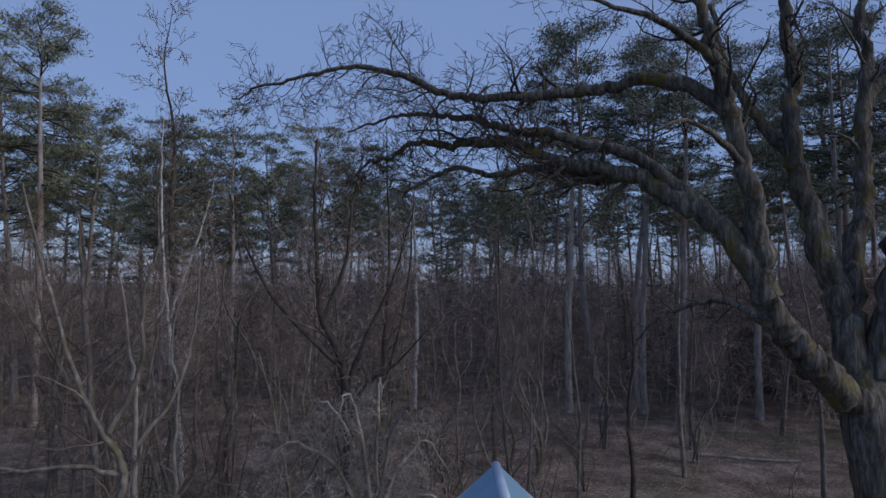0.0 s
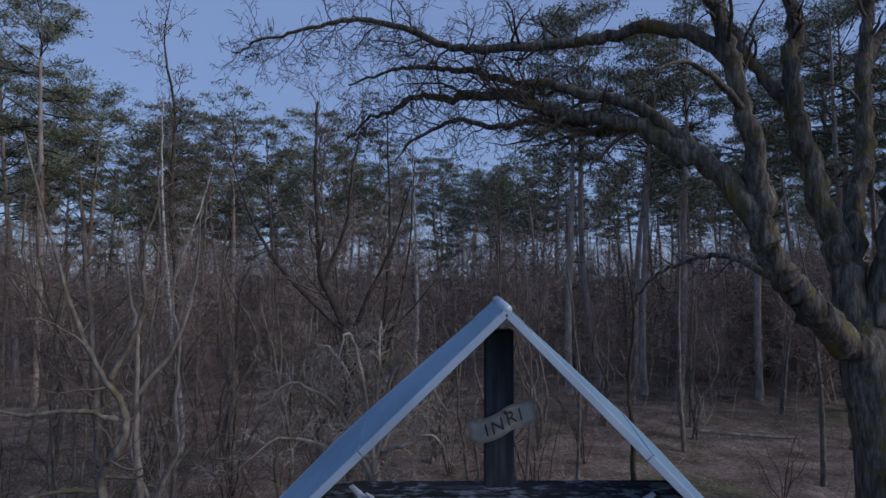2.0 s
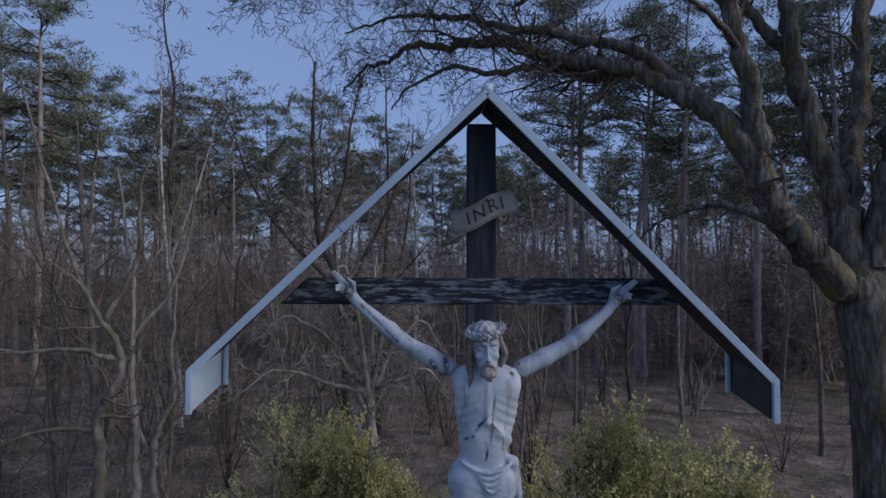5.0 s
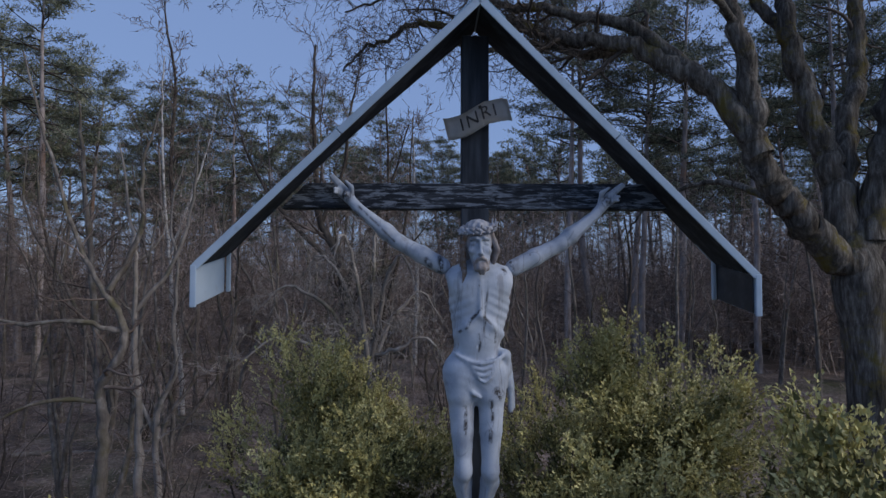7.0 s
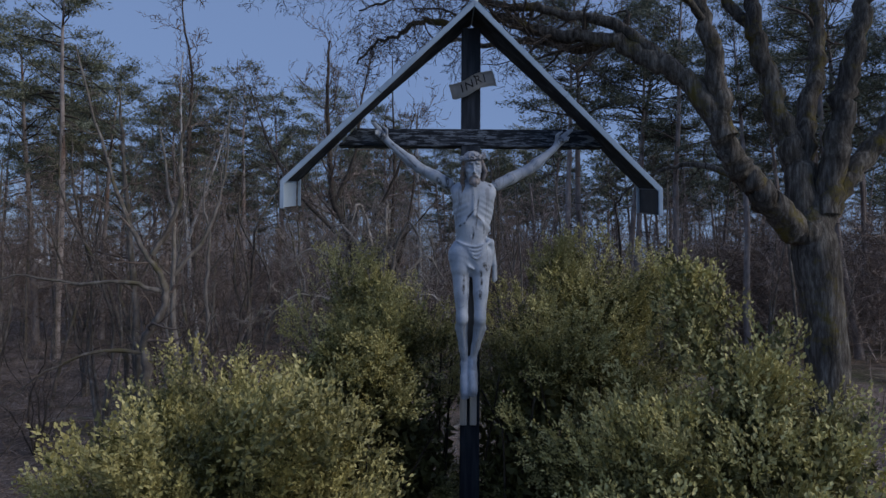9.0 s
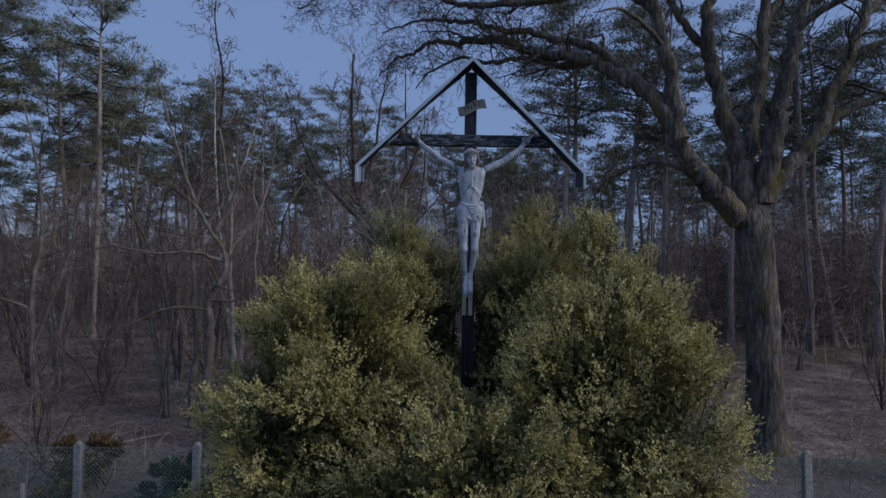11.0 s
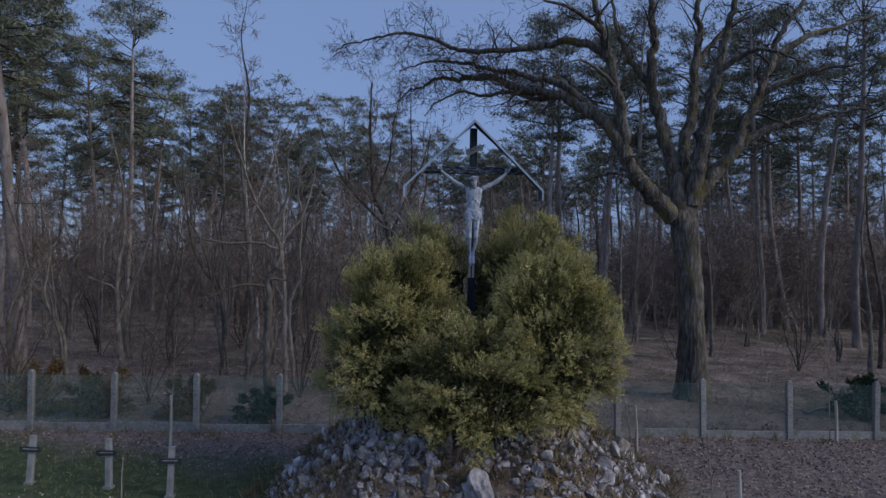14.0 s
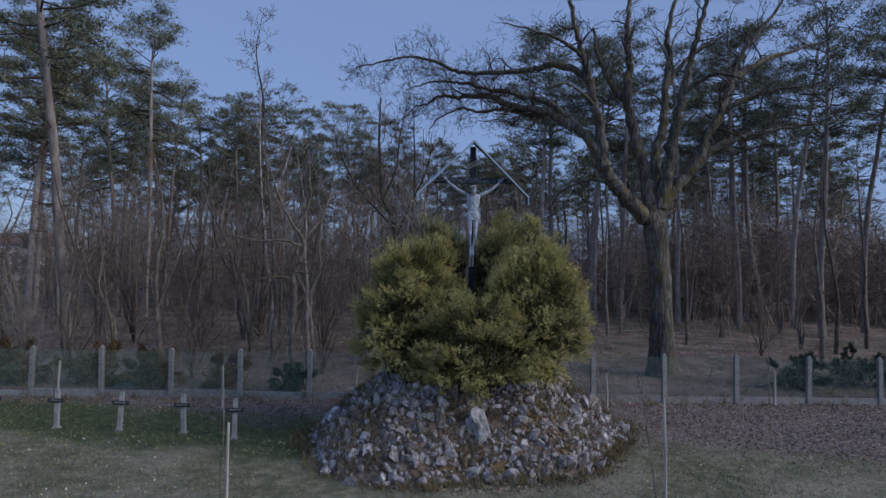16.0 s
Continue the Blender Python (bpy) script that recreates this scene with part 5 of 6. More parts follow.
def build_oak():
    rng = np.random.default_rng(3)
    oak = thing("oak_tree", "old bare spreading oak with mossy grey limbs behind the fence", "tree", (8.22, 10.5, 0))
    o = np.array([8.1, 10.2, -0.05])
    trunk = Tubes()
    tp = smooth_path([(8.36, 10.2, -0.2), (8.35, 10.2, 0.5), (8.31, 10.2, 2.1), (8.25, 10.2, 3.8), (8.12, 10.2, 5.0), (8.04, 10.2, 5.7), (8.05, 10.25, 6.3), (8.08, 10.27, 6.75)], 5) - o
    tr = np.interp(tp[:, 2], [-0.2, 0.25, 0.8, 2.5, 4.6, 5.4, 6.0, 6.4, 6.75], [0.74, 0.58, 0.47, 0.39, 0.385, 0.44, 0.34, 0.2, 0.03])
    trunk.add(tp, tr, 20, 0.03, rng)
    part_mesh("trunk", trunk.mesh("trunk", BARK_OAK), oak, "thick grey furrowed trunk")
    limbs = [
        ([(7.93, 10.15, 5.66), (7.4, 10, 6.02), (6.91, 9.85, 6.43), (6.48, 9.7, 6.86), (6.12, 9.65, 7.32), (5.91, 9.6, 7.78), (5.86, 9.55, 8.39), (5.73, 9.53, 9.14), (5.51, 9.52, 10.15), (5.3, 9.5, 10.98), (5.12, 9.47, 11.65), (4.9, 9.43, 12.39), (4.68, 9.4, 13.3)], 0.29, 0.07),
        ([(5.96, 9.5, 7.54), (5.57, 9.72, 8.47), (5.12, 9.93, 8.98), (4.57, 10.15, 9.38), (4, 10.38, 9.75), (3.25, 10.63, 9.94), (2.48, 10.88, 10.18), (1.86, 11.08, 10.5), (1.14, 11.23, 10.54), (0.59, 11.38, 10.52), (0.04, 11.54, 10.62), (-0.52, 11.69, 10.37), (-1.05, 11.85, 10.22), (-1.47, 12, 9.78)], 0.2, 0.009),
        ([(5.2, 9.9, 8.92), (4.48, 10.17, 9.73), (3.83, 10.44, 10.21), (3.08, 10.71, 10.46), (2.38, 10.88, 10.69), (1.67, 11, 10.78), (0.95, 11.12, 11), (0.4, 11.22, 11.08), (-0.15, 11.28, 11.09), (-0.7, 11.34, 11), (-1.35, 11.4, 10.79)], 0.13, 0.008),
        ([(4.09, 10.8, 9.88), (3.47, 10.84, 9.73), (2.84, 10.88, 9.89), (2.21, 10.91, 9.96), (1.5, 10.95, 9.85), (0.95, 10.99, 10), (0.41, 11.05, 9.86), (-0.13, 11.12, 9.56), (-0.4, 11.2, 9.21)], 0.09, 0.008),
        ([(5.44, 9.5, 10.56), (4.96, 9.73, 11.13), (4.16, 9.96, 11.42), (3.51, 10.19, 11.35), (2.85, 10.42, 11.29), (1.98, 10.61, 11.3), (1.28, 10.77, 11.28), (0.57, 10.93, 11.43), (-0.16, 11.09, 11.77), (-0.9, 11.22, 12.01), (-1.64, 11.29, 12.01), (-2.38, 11.36, 11.83), (-3.13, 11.43, 11.7), (-3.69, 11.5, 11.47)], 0.13, 0.007),
        ([(5.2, 9.5, 11.49), (4.68, 9.35, 11.84), (3.98, 9.2, 12.18), (3.13, 9.1, 12.36), (2.13, 9, 12.54)], 0.09, 0.02),
        ([(8.03, 10.3, 5.8), (7.9, 10.39, 6.77), (7.82, 10.48, 7.49), (7.6, 10.57, 8.21), (7.4, 10.66, 9.13), (7.22, 10.73, 10.05), (7.17, 10.8, 10.97), (7.3, 10.87, 11.92), (7.21, 10.93, 12.86), (7.3, 11, 14)], 0.28, 0.08),
        ([(7.21, 10.8, 10.16), (6.77, 11, 10.85), (6.38, 11.2, 11.66), (6.15, 11.4, 12.48), (6.06, 11.6, 13.52)], 0.13, 0.05),
        ([(8.14, 10.4, 6.07), (8.1, 10.55, 7.15), (8.23, 10.7, 8.25), (8.54, 10.85, 9.2), (8.72, 11, 10.16), (8.83, 11.1, 11.3), (9.02, 11.2, 12.27), (8.96, 11.3, 13.06), (9.19, 11.4, 14.25)], 0.22, 0.07),
        ([(8.24, 10.15, 6.14), (8.47, 10.08, 7.26), (8.55, 10.01, 8.29), (8.74, 9.94, 9.14), (8.87, 9.86, 10.16), (9.09, 9.77, 11.17), (9.25, 9.69, 12), (9.51, 9.6, 13)], 0.26, 0.07),
        ([(8.84, 11.2, 11.06), (9.53, 11.6, 11.97), (10.27, 11.93, 12.7), (11.19, 12.2, 13.42)], 0.1, 0.03),
        ([(8.19, 10.2, 5.92), (8.71, 10.23, 6.85), (9.34, 10.27, 7.48), (9.8, 10.3, 8.2), (10.12, 10.4, 8.93), (10.62, 10.5, 9.86), (11.04, 10.6, 10.8), (11.35, 10.67, 11.74), (11.75, 10.73, 12.5), (12.43, 10.8, 13.38)], 0.23, 0.06),
        ([(9.73, 10.4, 7.9), (10.26, 10.33, 8.44), (10.93, 10.27, 8.79), (11.59, 10.2, 8.98), (12.38, 10.07, 9.14), (13.16, 9.93, 9.29), (13.93, 9.8, 9.38)], 0.13, 0.03),
        ([(11.22, 10.7, 11.2), (12.07, 10.95, 11.83), (12.97, 11.2, 12.32), (14.12, 11.5, 12.77), (15.5, 11.8, 13.28)], 0.12, 0.03),
        ([(10.67, 10.6, 9.89), (11.27, 10.4, 10.24), (11.95, 10.2, 10.54), (12.71, 9.9, 10.7), (13.53, 9.6, 10.75)], 0.1, 0.025),
        ([(8.93, 9.8, 10.4), (9.46, 9.5, 10.82), (10.05, 9.2, 10.97), (10.68, 9, 10.74), (11.2, 8.8, 10.43)], 0.09, 0.02),
        ([(6.65, 10, 6.83), (6.47, 10.69, 7.11), (6.37, 11.37, 7.34), (6.1, 11.71, 7.43), (5.58, 11.89, 7.31), (5.05, 12.03, 7.04), (4.69, 12.11, 6.66), (4.49, 12.2, 6.22)], 0.09, 0.015),
        ([(5.58, 9.5, 9.81), (4.96, 9.1, 10.16), (4.29, 8.73, 10.35), (3.66, 8.4, 10.13)], 0.07, 0.015),
    ]
    for i, (pts, r0, r1) in enumerate(limbs):
        if r0 > 0.2 and pts[-1][2] > 12.5:    # the main limbs run on upwards into the crown
            end, way = np.array(pts[-1]), np.array(pts[-1]) - np.array(pts[-2])
            way /= np.linalg.norm(way)
            pts = [*pts, tuple(end + way * 1.3), tuple(end + way * 2.4 + np.array([0.3, 0, 0.5]))]
            r1 *= 0.4
        p = smooth_path(pts, 5) - o
        p[1:-1] += rng.normal(size=(len(p) - 2, 3)) * min(0.035, r0 * 0.16)
        if r0 > 0.2:
            r0, r1 = r0 * 1.05, r1 * 1.4
        elif i in (10, 12, 13, 14, 15):
            r0, r1 = r0 * 1.25, r1 * 1.2
        elif i in (1, 2, 3, 4):
            r0, r1 = r0 * 1.1, 0.018
        r = r1 + (r0 - r1) * (1 - np.linspace(0, 1, len(p))) ** 1.05
        t = Tubes()
        t.add(p, r, 12 if r0 > 0.18 else 8, 0.05, rng)
        limb = part_mesh("limb", t.mesh("limb", BARK_OAK), oak)
        w = Tubes()
        dead = i == 16
        left = i in (1, 2, 3, 4)
        sprout(rng, w, p, r, 3, 0.24 if left else (0.2 if dead else 0.42), 1.8 if left else (0.9 if dead else 1.8), 0.85,
               0.0 if left else 0.05, 0.24, 0.3 if r0 < 0.25 else 0.5, 0.36, 0.0055, 6)
        tagged(part_mesh("twig_spray", w.mesh("twig_spray", BARK_DARK), limb), kind="stuff")


build_oak()

# ---- bare trees behind the fence ----


def bare_tree(name, label, at, stems, bark, seed, depth=3, spacing=0.5, reach=1.6, group="", lift=0.06, begin=0.3, wobble=0.2, least=0.004):
    """stems: lists of points from the foot, with a radius each."""
    rng = np.random.default_rng(seed)
    z = ground_z(*at)
    root = thing(name, label, "tree", (at[0], at[1], z), group)
    for pts, r0, r1 in stems:
        p = smooth_path(pts, 5)
        p[1:-1] += rng.normal(size=(len(p) - 2, 3)) * 0.014
        r = np.linspace(r0, r1, len(p))
        t = Tubes()
        t.add(p, r, 8, 0.13, rng)
        st = part_mesh("trunk", t.mesh("trunk", bark), root)
        w = Tubes()
        sprout(rng, w, p, r, depth, spacing, reach, 0.8, lift, wobble, begin, 0.45, least, 5)
        tagged(part_mesh("twig_spray", w.mesh("twig_spray", bark if bark is BARK_GREY else TWIG, True, least * 1.5), st), kind="stuff")
    return root


def near_trees():
    bare_tree("birch_tree", "slender white-barked bare birch with a forked stem", (-9.25, 23.5),
              [([(0, 0, -0.1), (-0.1, 0, 2.0), (-0.45, 0, 4.2), (-0.59, 0, 5.9), (-0.79, 0, 7.7), (-0.94, 0, 9.9), (-1.02, 0, 12.4), (-1.0, 0.1, 14.2)], 0.105, 0.018),
               ([(-0.56, 0, 6.3), (-0.17, 0.1, 7.7), (0.35, 0.2, 9.25), (0.76, 0.3, 10.8), (1.02, 0.3, 12.2)], 0.06, 0.012)], BARK_BIRCH, 101, 3, 0.5, 1.6, begin=0.45, least=0.008)
    bare_tree("crooked_tree", "crooked grey bare tree with a kinked mossy stem behind the fence", (-5.15, 10.3),
              [([(0.05, 0, -0.1), (0.0, 0, 1.6), (0.05, 0, 2.9), (0.0, 0, 3.6), (0.34, 0, 4.22), (0.32, 0, 4.85), (-0.05, 0, 5.35), (-0.6, 0.1, 6.4), (-1.2, 0.2, 8.0), (-1.7, 0.3, 9.6)], 0.12, 0.015),
               ([(0.3, 0, 4.6), (-0.4, -0.2, 4.8), (-1.3, -0.3, 4.75), (-2.3, -0.4, 4.9), (-3.0, -0.4, 4.6)], 0.05, 0.01),
               ([(0.0, 0, 3.4), (-0.8, -0.3, 3.45), (-1.6, -0.5, 3.1), (-2.4, -0.6, 2.5)], 0.04, 0.01),
               ([(0.1, 0, 5.3), (0.5, 0.3, 6.4), (0.4, 0.5, 7.6), (0.7, 0.6, 8.8)], 0.06, 0.012)], BARK_MOSSY, 102, 3, 0.42, 1.5, wobble=0.3)
    bare_tree("crooked_tree", "slim grey bare tree with pale patches of lichen", (-4.75, 10.8),
              [([(0.1, 0, -0.1), (0.05, 0, 1.6), (0.0, 0, 3.2), (-0.08, 0, 4.2), (-0.1, 0, 5.7), (-0.25, 0, 6.7), (-0.5, 0.1, 8.0)], 0.085, 0.015),
               ([(-0.1, 0, 4.9), (0.5, 0.2, 5.8), (0.8, 0.3, 7.0), (0.9, 0.3, 8.3)], 0.05, 0.012)], BARK_GREY, 121, 3, 0.42, 1.4, wobble=0.3)
    bare_tree("crooked_tree", "bent thin bare tree with pale grey bark", (-4.4, 11.5),
              [([(-0.1, 0, -0.1), (-0.35, 0, 2.2), (-0.3, 0, 3.0), (0.02, 0, 3.7), (-0.05, 0, 4.5), (0.0, 0, 5.8), (-0.15, 0, 6.6), (0.1, 0, 7.8)], 0.07, 0.012),
               ([(-0.3, 0, 2.4), (-0.9, 0.1, 3.6), (-0.8, 0.1, 4.8)], 0.04, 0.012)], BARK_GREY, 122, 3, 0.42, 1.3, wobble=0.28)
    elder = [([(0.1, 0, -0.1), (0.12, 0, 1.6), (0.05, 0, 3.2), (0.0, 0, 4.4)], 0.15, 0.05)]
    for k, (ex, ey, ez) in enumerate(((-1.7, -0.3, 5.3), (-1.2, 0.5, 5.8), (-0.5, -0.6, 6.1), (0.1, 0.3, 6.2), (0.7, -0.4, 5.8), (1.1, 0.3, 5.2), (-1.9, -0.5, 4.5), (1.2, -0.3, 4.5))):
        elder.append(([(0.02, 0, 3.7 + 0.08 * k), (ex * 0.35, ey * 0.4, 4.1 + (ez - 4.1) * 0.75), (ex * 0.75, ey * 0.8, ez + 0.1), (ex * 1.05, ey, ez - 0.35)], 0.042, 0.008))
    bare_tree("elder_bush", "old bare elder with a dense crown of pale crooked twigs", (-0.45, 9.5), elder, BARK_GREY, 103, 3, 0.17, 1.0, lift=-0.05, wobble=0.42, begin=0.2)
    bare_tree("dark_tree", "dark bare tree with crooked spreading branches", (-2.3, 15.0),
              [([(0.75, 0, -0.1), (0.7, 0, 2.8), (0.62, 0, 4.8), (0.4, 0, 6.0), (-0.05, 0, 6.9), (-0.15, 0, 8.0), (-0.25, 0.1, 9.8), (-0.2, 0.1, 11.4)], 0.15, 0.03),
               ([(0.5, 0, 5.6), (-0.9, -0.2, 7.0), (-1.7, -0.3, 8.3), (-2.3, -0.3, 10.0)], 0.07, 0.012),
               ([(0.6, 0, 5.0), (1.0, 0.2, 6.2), (1.8, 0.3, 8.0), (2.2, 0.3, 9.4)], 0.08, 0.012),
               ([(0.64, 0, 4.2), (1.1, -0.4, 5.2), (1.9, -0.6, 5.8), (2.9, -0.6, 6.9)], 0.06, 0.012),
               ([(0, 0, 6.8), (0.5, 0.3, 8.2), (0.7, 0.4, 10.0), (1.0, 0.4, 11.2)], 0.06, 0.012)], BARK_DARK, 104, 3, 0.34, 2.0, wobble=0.3, least=0.006)
    bare_tree("thin_tree", "thin bare tree with mossy stem", (2.2, 13.0),
              [([(0, 0, -0.1), (0.05, 0, 2.5), (-0.2, 0, 5.0), (-0.35, 0, 7.8)], 0.07, 0.012), ([(0.1, 0, 1.0), (0.4, 0, 4.0), (0.3, 0, 7.0)], 0.05, 0.01)], BARK_MOSSY, 105, 3, 0.5, 1.2, "bare thin trees")
    bare_tree("thin_tree", "thin bare tree with mossy stem", (4.2, 14.0),
              [([(0, 0, -0.1), (-0.1, 0, 1.2), (-0.35, 0, 1.9), (-0.3, 0, 4.5), (-0.6, 0, 7.5)], 0.08, 0.015)], BARK_MOSSY, 106, 3, 0.55, 1.2, "bare thin trees")
    bare_tree("thin_tree", "small dark bare tree with knotted branches", (6.6, 18.5),
              [([(0, 0, -0.1), (0.05, 0, 1.5), (-0.1, 0, 3.5), (0.1, 0, 5.5), (-0.1, 0, 7.2)], 0.1, 0.02)], BARK_DARK, 107, 3, 0.5, 1.5, "bare thin trees")
    bare_tree("twin_stemmed_tree", "grey twin-stemmed bare tree with ascending branches", (-6.4, 12.4),
              [([(0, 0, -0.1), (0.1, 0, 2.5), (-0.1, 0, 5.0), (-0.35, 0, 7.4), (-0.5, 0, 9.2)], 0.11, 0.02),
               ([(0.1, 0, 0.0), (0.7, 0, 2.0), (0.9, 0, 4.6), (1.2, 0, 7.0)], 0.08, 0.02)], BARK_MOSSY, 108, 3, 0.5, 1.7)
    bare_tree("leaning_tree", "thin bare tree leaning to one side", (-13.5, 20.5),
              [([(0, 0, -0.1), (0.6, 0, 2.5), (1.2, 0, 5.0), (1.6, 0, 7.6)], 0.08, 0.02)], BARK_MOSSY, 109, 2, 0.6, 1.3)
    bare_tree("bare_tree", "slim bare tree with fine upright twigs", (-1.4, 21.0),
              [([(0, 0, -0.1), (0.1, 0, 4.0), (0.3, 0, 8.0), (0.2, 0, 13.0)], 0.12, 0.015), ([(0.1, 0, 3.5), (0.9, 0, 7.0), (1.2, 0, 11.0)], 0.08, 0.012)], BARK_DARK, 111, 3, 0.5, 2.0, least=0.008)
    bare_tree("bare_tree", "slim bare tree with fine upright twigs", (-11.0, 13.0),
              [([(0, 0, -0.1), (-0.3, 0, 3.0), (-0.1, 0, 6.0), (-0.9, 0, 9.5)], 0.11, 0.015), ([(-0.2, 0, 2.0), (0.8, 0, 5.0), (1.0, 0, 7.6)], 0.07, 0.012)], BARK_MOSSY, 112, 3, 0.5, 1.6)
    bare_tree("birch_tree", "slender white-barked bare birch", (-0.65, 36.0), [([(0, 0, -0.1), (0.1, 0, 6.0), (-0.1, 0, 12.0), (-0.2, 0, 15.0)], 0.14, 0.03)], BARK_BIRCH, 113, 2, 0.9, 1.8)
    bare_tree("birch_tree", "slender white-barked bare birch", (-10.6, 25.6), [([(0, 0, -0.1), (0.2, 0, 5.0), (-0.2, 0, 10.0), (-0.1, 0, 14.0), (-0.6, 0, 17.0), (-0.3, 0, 19.6)], 0.13, 0.012)], BARK_DARK, 114, 3, 0.42, 2.2, begin=0.4, least=0.012)
    for i, (x, y, h) in enumerate(((16.5, 13.5, 8.5), (19.5, 17.0, 10.0), (13.5, 20.0, 9.0), (22.5, 19.0, 8.0), (10.5, 24.0, 10.0), (-17.0, 12.0, 9.0), (-21.0, 16.0, 10.0), (3.0, 25.0, 10.5), (-5.0, 27.0, 11.0))):
        rng = np.random.default_rng(300 + i)
        a = rng.normal(size=4) * 0.35
        bare_tree("bare_tree", "slim bare tree with fine upright twigs", (x, y),
                  [([(0, 0, -0.1), (a[0] * 0.4, 0, h * 0.3), (a[1], 0, h * 0.65), (a[2], a[3], h)], 0.1, 0.012)], BARK_DARK if i % 2 else BARK_MOSSY, 200 + i, 3, 0.55, 1.6)


near_trees()


def bare_shrubs():
    """Leafless bushes with many crooked stems, three kinds repeated through the wood's edge."""
    models = []
    rng = np.random.default_rng(77)
    for k in range(3):
        stems = []
        for _ in range(7):
            a, h = rng.uniform(0, 2 * math.pi), rng.uniform(1.6, 3.4)
            e = np.array([math.cos(a), math.sin(a)]) * rng.uniform(0.4, 1.5)
            stems.append(([(0, 0, -0.05), (*(e * 0.3 + rng.normal(size=2) * 0.12), h * 0.4), (*(e * 0.7 + rng.normal(size=2) * 0.15), h * 0.75), (*e, h)], rng.uniform(0.012, 0.026), 0.005))
        root = bare_tree("bare_shrub", "tangled leafless shrub with pale crooked stems", (-8.2 + 4.2 * k, 9.0 + k), stems, (BARK_DARK, BARK_DARK, BARK_GREY)[k], 800 + k, 2, 0.2, 1.0, "bare shrubs", 0.0, 0.15, 0.3)
        models.append(root)
    for x, y, s in ((-12.5, 9.4, 1.0), (-15.5, 11.5, 1.3), (-10.0, 14.5, 1.2), (1.2, 9.3, 0.9), (-1.0, 13.0, 1.2), (-5.2, 17.0, 1.4), (3.2, 16.5, 1.1),
                    (-18.0, 15.0, 1.3), (-9.0, 20.0, 1.5), (1.0, 20.5, 1.3), (15.0, 15.5, 1.0), (20.0, 13.0, 0.9), (-14.0, 17.0, 1.4), (-3.0, 24.0, 1.5), (6.0, 22.0, 1.1), (-22.0, 12.0, 1.2), (11.0, 18.0, 0.8)):
        ob = copy_thing(models[int(rng.integers(3))], pose(x, y, ground_z(x, y), 0, 0, rng.uniform(0, 360)))
        ob.scale = (s, s, s)


bare_shrubs()


def scrub_trees():
    """Small crooked leafless trees with fine twigs all round, four kinds repeated along the edge of the wood."""
    rng = np.random.default_rng(55)
    models = []
    for k, (x, y) in enumerate(((-7.6, 13.2), (-11.8, 10.6), (-2.6, 12.6), (1.4, 12.2))):
        stems = []
        for m in range(4):
            a, h = rng.uniform(0, 2 * math.pi), rng.uniform(4.6, 7.2)
            e = np.array([math.cos(a), math.sin(a)]) * rng.uniform(0.6, 2.2)
            bend = rng.normal(size=(3, 2)) * 0.3
            stems.append(([(0.1 * m, 0, -0.1), (*(e * 0.12 + bend[0] * 0.4), h * 0.25), (*(e * 0.4 + bend[1]), h * 0.5), (*(e * 0.7 + bend[2]), h * 0.78), (*e, h)], rng.uniform(0.045, 0.075), 0.01))
        models.append(bare_tree("scrub_tree", "small crooked leafless tree with fine brown twigs", (x, y), stems, BARK_MOSSY, 900 + k, 3, 0.36, 1.6, "scrub trees", 0.0, 0.38, 0.36))
    for x, y, s in ((-14.6, 12.6, 1.1), (-17.5, 13.5, 1.2), (-6.4, 15.8, 1.1), (2.6, 17.5, 1.0), (-12.6, 16.2, 1.2), (-9.4, 18.4, 1.25),
                    (-16.8, 19.0, 1.3), (-21.0, 17.5, 1.2), (-3.2, 19.5, 1.2), (-6.6, 21.0, 1.3), (0.6, 22.0, 1.2), (4.6, 24.0, 1.1), (-13.5, 22.5, 1.35), (-19.5, 24.0, 1.4), (-25.0, 22.0, 1.3),
                    (12.0, 26.0, 1.1), (17.5, 24.0, 1.0), (22.0, 26.0, 1.1), (19.0, 19.0, 0.8), (8.5, 28.0, 1.2), (-1.5, 26.5, 1.3), (-11.0, 27.0, 1.4)):
        ob = copy_thing(models[int(rng.integers(4))], pose(x, y, ground_z(x, y), 0, 0, rng.uniform(0, 360)))
        s *= rng.uniform(0.85, 1.15)
        ob.scale = (s, s, s)


scrub_trees()

# ---- pines ----


